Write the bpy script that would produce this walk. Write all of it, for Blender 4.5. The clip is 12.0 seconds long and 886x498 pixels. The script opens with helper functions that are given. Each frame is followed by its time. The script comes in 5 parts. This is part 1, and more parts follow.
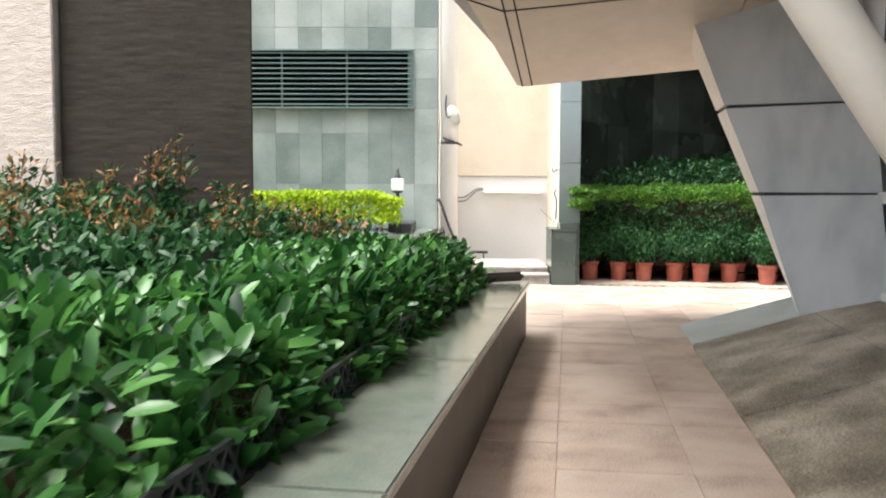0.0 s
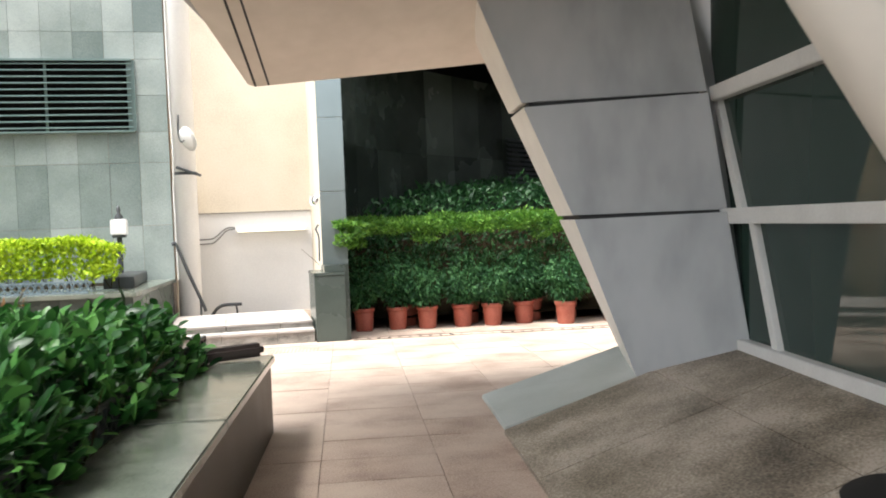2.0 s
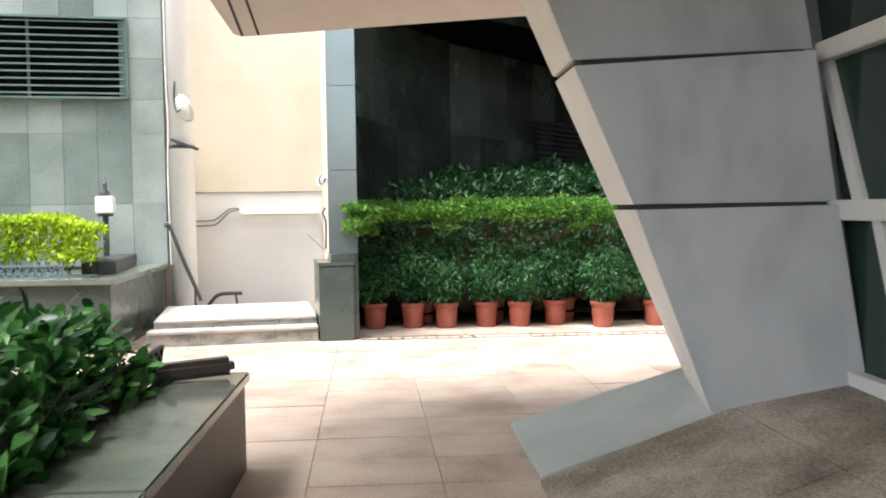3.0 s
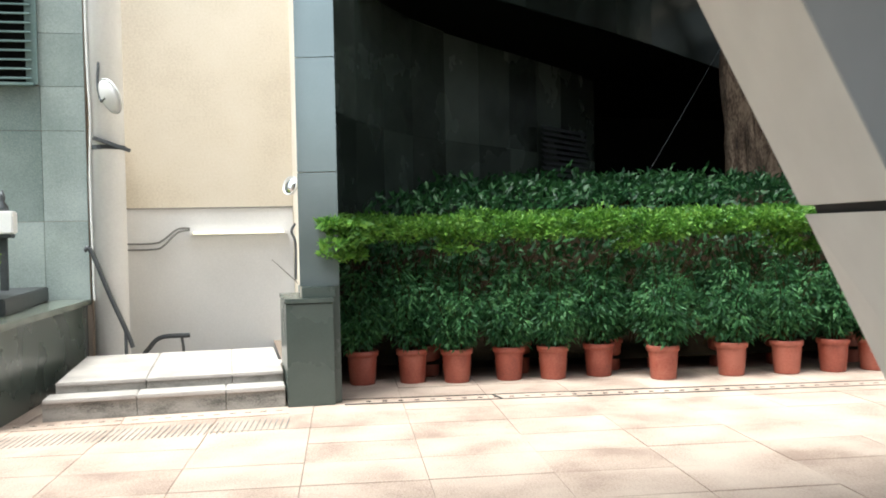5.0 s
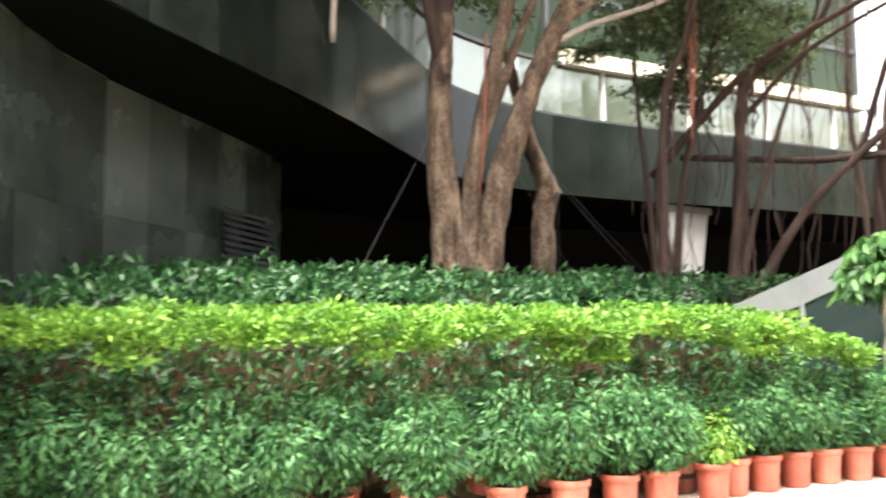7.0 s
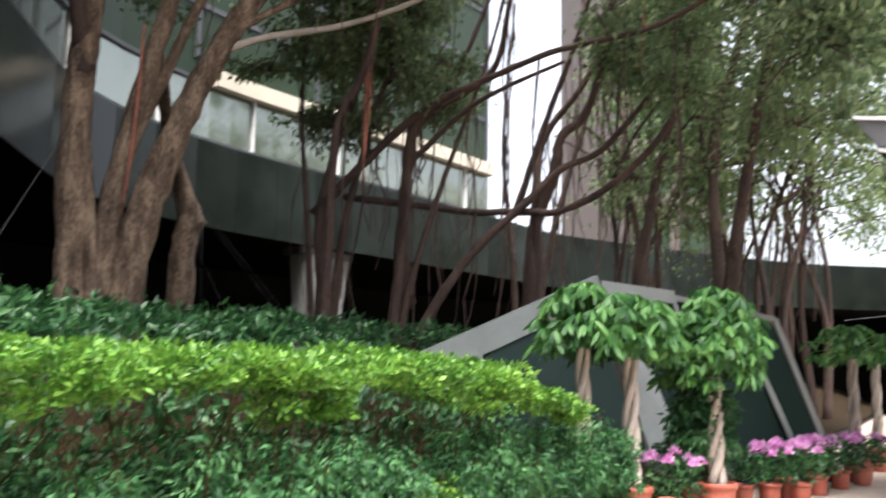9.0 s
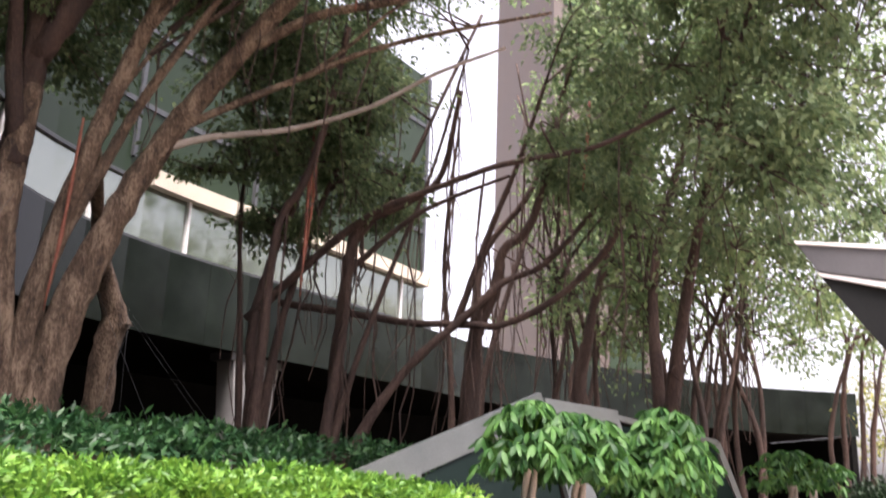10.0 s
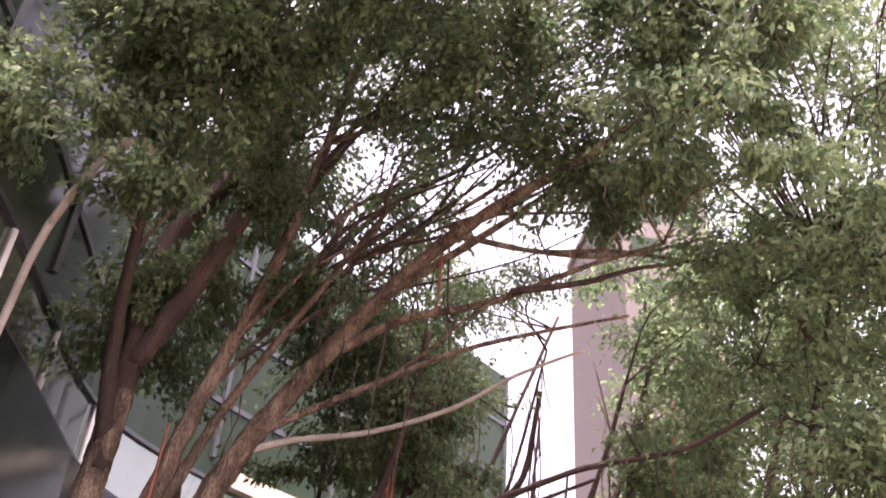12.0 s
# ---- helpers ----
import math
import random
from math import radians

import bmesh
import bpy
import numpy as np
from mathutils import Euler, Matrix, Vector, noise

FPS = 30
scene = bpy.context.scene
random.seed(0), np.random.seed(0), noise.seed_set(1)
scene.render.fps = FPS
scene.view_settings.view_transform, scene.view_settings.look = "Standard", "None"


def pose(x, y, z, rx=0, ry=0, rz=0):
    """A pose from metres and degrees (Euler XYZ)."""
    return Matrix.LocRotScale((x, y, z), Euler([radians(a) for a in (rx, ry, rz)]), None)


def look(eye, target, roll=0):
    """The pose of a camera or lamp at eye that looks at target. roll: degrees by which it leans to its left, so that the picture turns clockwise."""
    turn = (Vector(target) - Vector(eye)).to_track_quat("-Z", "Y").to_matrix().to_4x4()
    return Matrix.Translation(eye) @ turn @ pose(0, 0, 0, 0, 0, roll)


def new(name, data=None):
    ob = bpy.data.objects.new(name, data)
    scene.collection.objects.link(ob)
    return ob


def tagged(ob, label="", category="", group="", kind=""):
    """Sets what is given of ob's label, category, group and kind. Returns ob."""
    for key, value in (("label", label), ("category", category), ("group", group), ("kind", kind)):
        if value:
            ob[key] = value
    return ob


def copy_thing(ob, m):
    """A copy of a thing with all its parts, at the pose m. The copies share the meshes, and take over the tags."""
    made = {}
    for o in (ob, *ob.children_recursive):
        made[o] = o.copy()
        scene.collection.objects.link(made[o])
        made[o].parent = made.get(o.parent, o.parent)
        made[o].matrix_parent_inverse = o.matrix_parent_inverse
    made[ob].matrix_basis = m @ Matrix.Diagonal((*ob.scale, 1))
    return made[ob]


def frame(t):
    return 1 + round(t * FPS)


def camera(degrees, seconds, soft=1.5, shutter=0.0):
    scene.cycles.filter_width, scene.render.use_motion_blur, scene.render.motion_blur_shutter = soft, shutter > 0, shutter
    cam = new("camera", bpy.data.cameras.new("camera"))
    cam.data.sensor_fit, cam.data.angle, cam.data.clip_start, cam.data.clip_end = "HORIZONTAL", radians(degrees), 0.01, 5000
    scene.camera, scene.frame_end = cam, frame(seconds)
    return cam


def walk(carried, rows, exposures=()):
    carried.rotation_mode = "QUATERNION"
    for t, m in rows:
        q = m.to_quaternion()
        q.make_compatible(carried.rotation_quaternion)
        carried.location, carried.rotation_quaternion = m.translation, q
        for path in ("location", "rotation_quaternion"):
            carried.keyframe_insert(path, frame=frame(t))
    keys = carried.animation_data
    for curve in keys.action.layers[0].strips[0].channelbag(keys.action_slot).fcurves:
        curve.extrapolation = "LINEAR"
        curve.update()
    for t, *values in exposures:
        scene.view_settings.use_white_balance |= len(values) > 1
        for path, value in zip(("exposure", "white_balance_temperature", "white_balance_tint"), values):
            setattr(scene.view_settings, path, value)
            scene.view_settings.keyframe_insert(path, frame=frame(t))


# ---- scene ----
cam = camera(52.7, 12.0, soft=1.8, shutter=0.35)
# seconds, x, y, z in metres, yaw, pitch, roll in degrees
ROWS = [
    (0.0, 0.012, -0.058, 1.364, 0.86, -3.85, -0.21),
    (0.5, 0.065, 0.518, 1.346, -1.32, -2.21, -0.72),
    (1.0, 0.157, 1.106, 1.317, -7.00, -4.29, 1.26),
    (1.5, 0.301, 1.699, 1.324, -7.86, -1.05, 1.07),
    (2.0, 0.461, 2.304, 1.336, -13.32, -1.76, 2.28),
    (2.5, 0.630, 2.916, 1.331, -11.85, -2.49, 1.06),
    (3.0, 0.741, 3.554, 1.337, -11.89, -2.62, 0.80),
    (5.0, 0.976, 5.991, 1.285, -13.42, -1.21, 1.21),
    (5.5, 1.078, 6.589, 1.272, -14.60, -1.30, 1.07),
    (6.0, 1.145, 7.189, 1.290, -21.54, -0.55, 1.28),
    (6.5, 1.293, 7.775, 1.300, -25.28, 3.63, 0.40),
    (7.0, 1.416, 8.282, 1.302, -35.20, 4.92, 0.37),
    (9.0, 1.975, 9.773, 1.294, -60.19, 8.11, -0.98),
    (9.5, 2.127, 9.959, 1.301, -67.19, 12.17, 0.12),
    (10.0, 2.148, 10.041, 1.339, -65.00, 15.34, -2.05),
    (10.5, 2.119, 10.029, 1.422, -66.11, 22.45, -3.21),
    (11.0, 2.098, 10.026, 1.474, -63.11, 28.87, -3.80),
    (11.5, 2.074, 10.044, 1.469, -60.62, 34.90, -3.46),
    (12.0, 2.112, 10.101, 1.441, -60.52, 33.82, -3.61),
]
walk(cam, [(t, pose(x, y, z, 90 + pitch, roll, yaw)) for t, x, y, z, yaw, pitch, roll in ROWS],
     exposures=[(0.0, 1.42, 6350, 8), (3.0, 1.42, 6250, 8), (5.0, 1.1, 6050, 3), (5.5, 1.02, 6050, 2), (6.5, 2.0, 6150, -3), (7.0, 3.1, 6900, 13), (9.0, 2.02, 6350, 13), (9.5, 2.12, 6450, 19),
                (10.5, 2.1, 6700, 27), (11.5, 2.5, 6700, 35), (12.0, 2.5, 6700, 38)])

# ---- world and light ----
world = bpy.data.worlds.new("sky")
scene.world = world
world.use_nodes = True
wn = world.node_tree
sky = wn.nodes.new("ShaderNodeTexSky")
sky.sky_type = "NISHITA"
sky.sun_disc = False
sky.sun_elevation, sky.sun_rotation = radians(66.5), radians(-120)
sky.air_density, sky.dust_density, sky.ozone_density = 1.0, 6.0, 1.0
haze = wn.nodes.new("ShaderNodeHueSaturation")
haze.inputs["Saturation"].default_value = 0.32
wn.links.new(sky.outputs[0], haze.inputs["Color"])
wn.links.new(haze.outputs[0], wn.nodes["Background"].inputs[0])
wn.nodes["Background"].inputs[1].default_value = 0.15
sun = new("sun", bpy.data.lights.new("sun", "SUN"))
sun.data.energy, sun.data.angle, sun.data.color = 2.1, radians(24), (1.0, 0.96, 0.90)
sun.matrix_world = look((-12, -7, 32), (0, 0, 0))


# ---- materials ----
def mat(name, base, rough=0.6, metal=0.0, spec=0.5):
    m = bpy.data.materials.new(name)
    m.use_nodes = True
    b = m.node_tree.nodes["Principled BSDF"]
    b.inputs["Base Color"].default_value = (*base, 1)
    b.inputs["Roughness"].default_value = rough
    b.inputs["Metallic"].default_value = metal
    b.inputs["Specular IOR Level"].default_value = spec
    return m


def varied(name, colours, scale=6.0, fine=60.0, rough=(0.5, 0.75), bump=0.15, metal=0.0, spec=0.5, random_amount=0.0,
           island=False, stretch=(1, 1, 1), detail=6.0, bump_fine=0.02, span=(0.3, 0.75)):
    """Colour from two noises (stains and grain), with relief and uneven gloss."""
    m = mat(name, colours[0], rough[0], metal, spec)
    t = m.node_tree
    n, l = t.nodes, t.links
    b = n["Principled BSDF"]
    co = n.new("ShaderNodeTexCoord")
    mp = n.new("ShaderNodeMapping")
    mp.inputs["Scale"].default_value = stretch
    geo = n.new("ShaderNodeNewGeometry")
    l.new(geo.outputs["Position"], mp.inputs["Vector"])
    big = n.new("ShaderNodeTexNoise")
    big.inputs["Scale"].default_value, big.inputs["Detail"].default_value = scale, detail
    small = n.new("ShaderNodeTexNoise")
    small.inputs["Scale"].default_value, small.inputs["Detail"].default_value = fine, 3.0
    for x in (big, small):
        l.new(mp.outputs[0], x.inputs["Vector"])
    mix = n.new("ShaderNodeMath")
    mix.operation = "MULTIPLY_ADD"
    l.new(small.outputs["Fac"], mix.inputs[0])
    mix.inputs[1].default_value = 0.45
    sc = n.new("ShaderNodeMath")
    sc.operation = "MULTIPLY"
    l.new(big.outputs["Fac"], sc.inputs[0])
    sc.inputs[1].default_value = 0.62
    l.new(sc.outputs[0], mix.inputs[2])
    last = mix.outputs[0]
    if random_amount:
        src = geo.outputs["Random Per Island"] if island else n.new("ShaderNodeObjectInfo").outputs["Random"]
        ra = n.new("ShaderNodeMath")
        ra.operation = "MULTIPLY_ADD"
        l.new(src, ra.inputs[0])
        ra.inputs[1].default_value = random_amount
        ad = n.new("ShaderNodeMath")
        ad.operation = "SUBTRACT"
        l.new(last, ad.inputs[0])
        ad.inputs[1].default_value = random_amount / 2
        l.new(ad.outputs[0], ra.inputs[2])
        last = ra.outputs[0]
    ramp = n.new("ShaderNodeValToRGB")
    els = ramp.color_ramp.elements
    lo, hi = span
    for i, c in enumerate(colours):
        p = lo + (hi - lo) * i / max(1, len(colours) - 1)
        e = els[i] if i < 2 else els.new(p)
        e.position, e.color = p, (*c, 1)
    l.new(last, ramp.inputs[0])
    l.new(ramp.outputs[0], b.inputs["Base Color"])
    rr = n.new("ShaderNodeMapRange")
    rr.inputs["To Min"].default_value, rr.inputs["To Max"].default_value = rough
    l.new(big.outputs["Fac"], rr.inputs["Value"])
    l.new(rr.outputs[0], b.inputs["Roughness"])
    if bump:
        bp = n.new("ShaderNodeBump")
        bp.inputs["Strength"].default_value, bp.inputs["Distance"].default_value = bump, bump_fine
        l.new(last, bp.inputs["Height"])
        l.new(bp.outputs[0], b.inputs["Normal"])
    return m


def leaf_mat(name, dark, mid, light, rough=0.42, through_light=0.35):
    m = mat(name, mid, rough, 0, 0.32)
    t = m.node_tree
    n, l = t.nodes, t.links
    b = n["Principled BSDF"]
    geo = n.new("ShaderNodeNewGeometry")
    no = n.new("ShaderNodeTexNoise")
    no.inputs["Scale"].default_value = 3.5
    l.new(geo.outputs["Position"], no.inputs["Vector"])
    ad = n.new("ShaderNodeMath")
    ad.operation = "MULTIPLY_ADD"
    l.new(geo.outputs["Random Per Island"], ad.inputs[0])
    ad.inputs[1].default_value = 0.6
    sb = n.new("ShaderNodeMath")
    sb.operation = "MULTIPLY_ADD"
    l.new(no.outputs["Fac"], sb.inputs[0])
    sb.inputs[1].default_value, sb.inputs[2].default_value = 0.8, -0.2
    l.new(sb.outputs[0], ad.inputs[2])
    ramp = n.new("ShaderNodeValToRGB")
    for i, (p, c) in enumerate(((0.15, dark), (0.5, mid), (0.9, light))):
        e = ramp.color_ramp.elements[i] if i < 2 else ramp.color_ramp.elements.new(p)
        e.position, e.color = p, (*c, 1)
    l.new(ad.outputs[0], ramp.inputs[0])
    l.new(ramp.outputs[0], b.inputs["Base Color"])
    tr = n.new("ShaderNodeBsdfTranslucent")
    l.new(ramp.outputs[0], tr.inputs["Color"])
    mx = n.new("ShaderNodeMixShader")
    mx.inputs[0].default_value = through_light
    l.new(b.outputs[0], mx.inputs[1])
    l.new(tr.outputs[0], mx.inputs[2])
    l.new(mx.outputs[0], n["Material Output"].inputs["Surface"])
    return m


PAVER = varied("rosy_paver", [(0.30, 0.212, 0.168), (0.42, 0.318, 0.255), (0.50, 0.392, 0.318), (0.56, 0.452, 0.37)], 2.4, 90, (0.5, 0.8), 0.2, random_amount=0.10, span=(0.38, 0.64), detail=9.0)
JOINT = varied("mortar_joint", [(0.25, 0.19, 0.152), (0.37, 0.297, 0.24)], 4, 60, (0.8, 0.95), 0.2)
APRON = varied("speckled_granite", [(0.070, 0.056, 0.040), (0.18, 0.150, 0.112), (0.31, 0.262, 0.205), (0.47, 0.41, 0.34)], 2.2, 75, (0.35, 0.65), 0.2, bump_fine=0.006, span=(0.38, 0.66), detail=10.0)
SHOE = varied("smooth_grey_granite", [(0.36, 0.385, 0.36), (0.52, 0.545, 0.52)], 3, 120, (0.35, 0.6), 0.1)
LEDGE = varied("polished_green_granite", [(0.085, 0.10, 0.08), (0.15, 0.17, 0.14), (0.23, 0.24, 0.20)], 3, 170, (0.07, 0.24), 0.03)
# Dark brown here carries the shade on the planter wall's side face.
LEDGE_SIDE = varied("shaded_side_granite", [(0.035, 0.028, 0.022), (0.10, 0.085, 0.07)], 3, 120, (0.35, 0.6), 0.1)
TILE = varied("grey_green_wall_tile", [(0.14, 0.178, 0.168), (0.245, 0.29, 0.275), (0.38, 0.425, 0.41)], 1.3, 120, (0.09, 0.22), 0.03, random_amount=0.32)
PILASTER = varied("mirror_polished_cladding", [(0.25, 0.30, 0.305), (0.35, 0.41, 0.42)], 1.5, 150, (0.05, 0.13), 0.02, metal=0.7, random_amount=0.15)
BLOCK = varied("dark_green_granite", [(0.045, 0.060, 0.052), (0.078, 0.097, 0.086)], 2.5, 150, (0.2, 0.35), 0.03)
DARK = varied("dark_polished_granite", [(0.004, 0.0055, 0.0045), (0.009, 0.0125, 0.0105), (0.018, 0.024, 0.020)], 1.2, 130, (0.08, 0.22), 0.02, spec=0.14, random_amount=0.3)
DARK_WALL = varied("dark_honed_granite", [(0.021, 0.027, 0.022), (0.048, 0.060, 0.050), (0.085, 0.102, 0.087)], 1.1, 130, (0.16, 0.36), 0.03, spec=0.3, random_amount=0.45)
# Near-black colour stands in for deep shade under the beam and behind panels.
BLACK = varied("recess_shade_black", [(0.004, 0.0045, 0.004), (0.009, 0.0095, 0.009)], 2, 40, (0.8, 0.95), 0.05, spec=0.05)
DADO = varied("dull_white_paint", [(0.70, 0.70, 0.71), (0.82, 0.815, 0.82)], 1.4, 50, (0.5, 0.75), 0.08)
CREAM = varied("cream_render", [(0.60, 0.53, 0.43), (0.73, 0.66, 0.55), (0.79, 0.725, 0.63)], 1.2, 40, (0.6, 0.85), 0.08)
WHITE = varied("white_plaster", [(0.74, 0.73, 0.72), (0.86, 0.85, 0.84)], 1.4, 50, (0.5, 0.75), 0.08)
SOFFIT = varied("cream_soffit_panel", [(0.56, 0.50, 0.42), (0.70, 0.63, 0.55)], 1.0, 6, (0.4, 0.6), 0.0)
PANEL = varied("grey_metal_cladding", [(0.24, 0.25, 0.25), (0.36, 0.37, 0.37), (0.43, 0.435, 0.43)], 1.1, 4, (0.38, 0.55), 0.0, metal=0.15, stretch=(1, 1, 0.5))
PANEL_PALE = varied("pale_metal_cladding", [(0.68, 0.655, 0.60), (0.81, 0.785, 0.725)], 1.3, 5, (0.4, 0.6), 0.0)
SEAL = mat("black_rubber_seal", (0.012, 0.012, 0.012), 0.6)
FRAME = varied("white_painted_steel", [(0.58, 0.58, 0.565), (0.72, 0.72, 0.70)], 4, 60, (0.35, 0.5), 0.03)
ZINC = varied("dull_zinc_sheet", [(0.13, 0.148, 0.142), (0.21, 0.23, 0.222)], 3, 90, (0.38, 0.55), 0.03, metal=0.35)
BROWN = varied("dark_brown_ribbed_tile", [(0.020, 0.0165, 0.013), (0.040, 0.034, 0.028), (0.062, 0.054, 0.045)], 5, 90, (0.6, 0.8), 0.5, stretch=(1, 1, 7), spec=0.12)
BEIGE = varied("rough_beige_render", [(0.42, 0.37, 0.33), (0.58, 0.52, 0.47)], 8, 45, (0.75, 0.9), 0.8, stretch=(1, 1, 2.5), bump_fine=0.03)
TERRACOTTA = varied("terracotta_plastic", [(0.20, 0.045, 0.028), (0.29, 0.070, 0.043), (0.37, 0.115, 0.075)], 6, 60, (0.4, 0.6), 0.06, random_amount=0.35)
SOIL = varied("dark_soil", [(0.010, 0.007, 0.004), (0.03, 0.021, 0.012)], 6, 60, (0.9, 1.0), 0.8, bump_fine=0.05, spec=0.04)
BARK = varied("grey_brown_bark", [(0.035, 0.021, 0.013), (0.118, 0.077, 0.050), (0.27, 0.195, 0.135)], 6.0, 40, (0.75, 0.95), 1.0, stretch=(1, 1, 0.35), bump_fine=0.10, span=(0.38, 0.66))
BARK_DARK = varied("dark_red_brown_bark", [(0.015, 0.0085, 0.007), (0.048, 0.027, 0.020), (0.10, 0.062, 0.047)], 4, 40, (0.75, 0.95), 0.9, stretch=(1, 1, 0.3), bump_fine=0.05)
BARK_PALE = varied("pale_bark", [(0.22, 0.18, 0.15), (0.42, 0.37, 0.32)], 4, 40, (0.75, 0.95), 0.7, stretch=(1, 1, 0.4), bump_fine=0.04)
TWIG = varied("brown_twig", [(0.016, 0.010, 0.004), (0.05, 0.032, 0.014)], 8, 60, (0.85, 1.0), 0.3, spec=0.04)
# Shade is put into these greys: trees' on the fascia, deeper beneath the wing.
CANOPY_GREY = varied("tree_shaded_metal", [(0.05, 0.05, 0.052), (0.09, 0.09, 0.094)], 2, 80, (0.45, 0.65), 0.04, spec=0.25)
UNDERSIDE = varied("shaded_wing_underside", [(0.008, 0.009, 0.009), (0.016, 0.017, 0.017)], 2, 60, (0.75, 0.95), 0.05, spec=0.06)
MESH_BLACK = varied("black_plastic_edging", [(0.012, 0.014, 0.015), (0.03, 0.034, 0.036)], 8, 60, (0.45, 0.65), 0.2)
MESH_BLUE = varied("blue_grey_plastic_edging", [(0.10, 0.14, 0.17), (0.17, 0.22, 0.25)], 8, 60, (0.45, 0.65), 0.1)
TIMBER = varied("wet_dark_timber", [(0.03, 0.02, 0.017), (0.07, 0.05, 0.042)], 5, 60, (0.4, 0.6), 0.5, stretch=(1, 6, 1))
LOUVRE = varied("teal_grey_louvre", [(0.085, 0.14, 0.135), (0.17, 0.235, 0.225)], 4, 60, (0.35, 0.5), 0.04)
CAST = varied("grey_cast_metal", [(0.05, 0.055, 0.06), (0.10, 0.105, 0.11)], 8, 60, (0.4, 0.6), 0.1, metal=0.5)
CONCRETE = varied("grey_concrete", [(0.17, 0.17, 0.165), (0.27, 0.27, 0.26)], 2, 50, (0.7, 0.85), 0.2)
RED_ROOT = varied("red_wrapped_root", [(0.10, 0.03, 0.02), (0.24, 0.075, 0.045), (0.33, 0.13, 0.085)], 6, 60, (0.6, 0.8), 0.2)
PETAL = leaf_mat("pink_petal", (0.46, 0.10, 0.40), (0.68, 0.30, 0.60), (0.88, 0.68, 0.84), 0.5)
BIG_LEAF = leaf_mat("broad_glossy_leaf", (0.006, 0.032, 0.008), (0.030, 0.112, 0.024), (0.125, 0.31, 0.07), 0.32, 0.28)
RED_LEAF = leaf_mat("red_new_leaf", (0.05, 0.06, 0.02), (0.24, 0.12, 0.04), (0.50, 0.27, 0.12), 0.4)
YELLOW_LEAF = leaf_mat("yellow_green_leaf", (0.20, 0.34, 0.012), (0.37, 0.52, 0.018), (0.60, 0.74, 0.05), 0.45)
HEDGE_LEAF = leaf_mat("lime_green_leaf", (0.034, 0.112, 0.016), (0.094, 0.225, 0.030), (0.21, 0.385, 0.06), 0.46)
POT_LEAF = leaf_mat("narrow_green_leaf", (0.008, 0.042, 0.014), (0.032, 0.112, 0.036), (0.09, 0.22, 0.072), 0.58)
SHRUB_LEAF = leaf_mat("dark_shrub_leaf", (0.008, 0.038, 0.014), (0.023, 0.080, 0.026), (0.058, 0.15, 0.045), 0.46)
# Bush leaf darkened: the canopy wing's shade is put into the colour.
DEEP_LEAF = leaf_mat("shaded_green_leaf", (0.004, 0.014, 0.005), (0.010, 0.032, 0.011), (0.025, 0.06, 0.02), 0.5, 0.15)
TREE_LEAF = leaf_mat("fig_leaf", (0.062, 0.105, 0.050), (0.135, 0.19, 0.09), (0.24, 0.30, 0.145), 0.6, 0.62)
# Fig leaf lightened; sun through the farther crowns is put into the colour.
SUNNY_LEAF = leaf_mat("sunlit_fig_leaf", (0.092, 0.155, 0.072), (0.18, 0.258, 0.118), (0.31, 0.40, 0.18), 0.7, 0.68)


def glass_mat(name, tint, rough=0.03, clear=0.0):
    m = mat(name, tint, rough, 0, 0.3)
    b = m.node_tree.nodes["Principled BSDF"]
    b.inputs["Transmission Weight"].default_value = clear
    return m


GLASS_DARK = glass_mat("dark_glass", (0.022, 0.042, 0.034))
GLASS_SKY = mat("reflective_glass", (0.25, 0.275, 0.245), 0.07, 0.75)
GLASS_GREEN = mat("green_tinted_glass", (0.024, 0.038, 0.024), 0.16, 0.0, 0.12)
GLASS_ROOF = mat("skylight_glass", (0.012, 0.022, 0.019), 0.12, 0.0, 0.3)
GLASS_ROOF.node_tree.nodes["Principled BSDF"].inputs["IOR"].default_value = 1.18
MIRROR = mat("convex_mirror_chrome", (0.82, 0.82, 0.81), 0.04, 1.0)
TUBE = mat("lit_tube", (1, 1, 1), 0.4)
TUBE.node_tree.nodes["Principled BSDF"].inputs["Emission Color"].default_value = (1.0, 0.86, 0.55, 1)
TUBE.node_tree.nodes["Principled BSDF"].inputs["Emission Strength"].default_value = 0.55


# ---- mesh helpers ----
def mesh_of(bm, name, material, smooth=False):
    me = bpy.data.meshes.new(name)
    bm.normal_update()
    bm.to_mesh(me)
    bm.free()
    me.materials.append(material)
    if smooth:
        me.polygons.foreach_set("use_smooth", [True] * len(me.polygons))
    return me


def part(name, bm, material, parent=None, label="", smooth=False):
    ob = new(name, mesh_of(bm, name, material, smooth))
    if parent:
        ob.parent = parent
    return tagged(ob, label)


def base(name, x=0.0, y=0.0, z=0.0, turn=0.0):
    ob = new(name)
    ob.matrix_basis = pose(x, y, z, 0, 0, turn)
    ob.empty_display_size = 0.1
    return ob


def box(x0, x1, y0, y1, z0, z1, bevel=0.0, bm=None):
    own = bmesh.new()
    bmesh.ops.create_cube(own, size=1.0)
    for v in own.verts:
        v.co = Vector(((x0 + x1) / 2 + v.co.x * (x1 - x0), (y0 + y1) / 2 + v.co.y * (y1 - y0), (z0 + z1) / 2 + v.co.z * (z1 - z0)))
    if bevel:
        bmesh.ops.bevel(own, geom=list(own.edges), offset=bevel, segments=2, affect="EDGES")
    return own


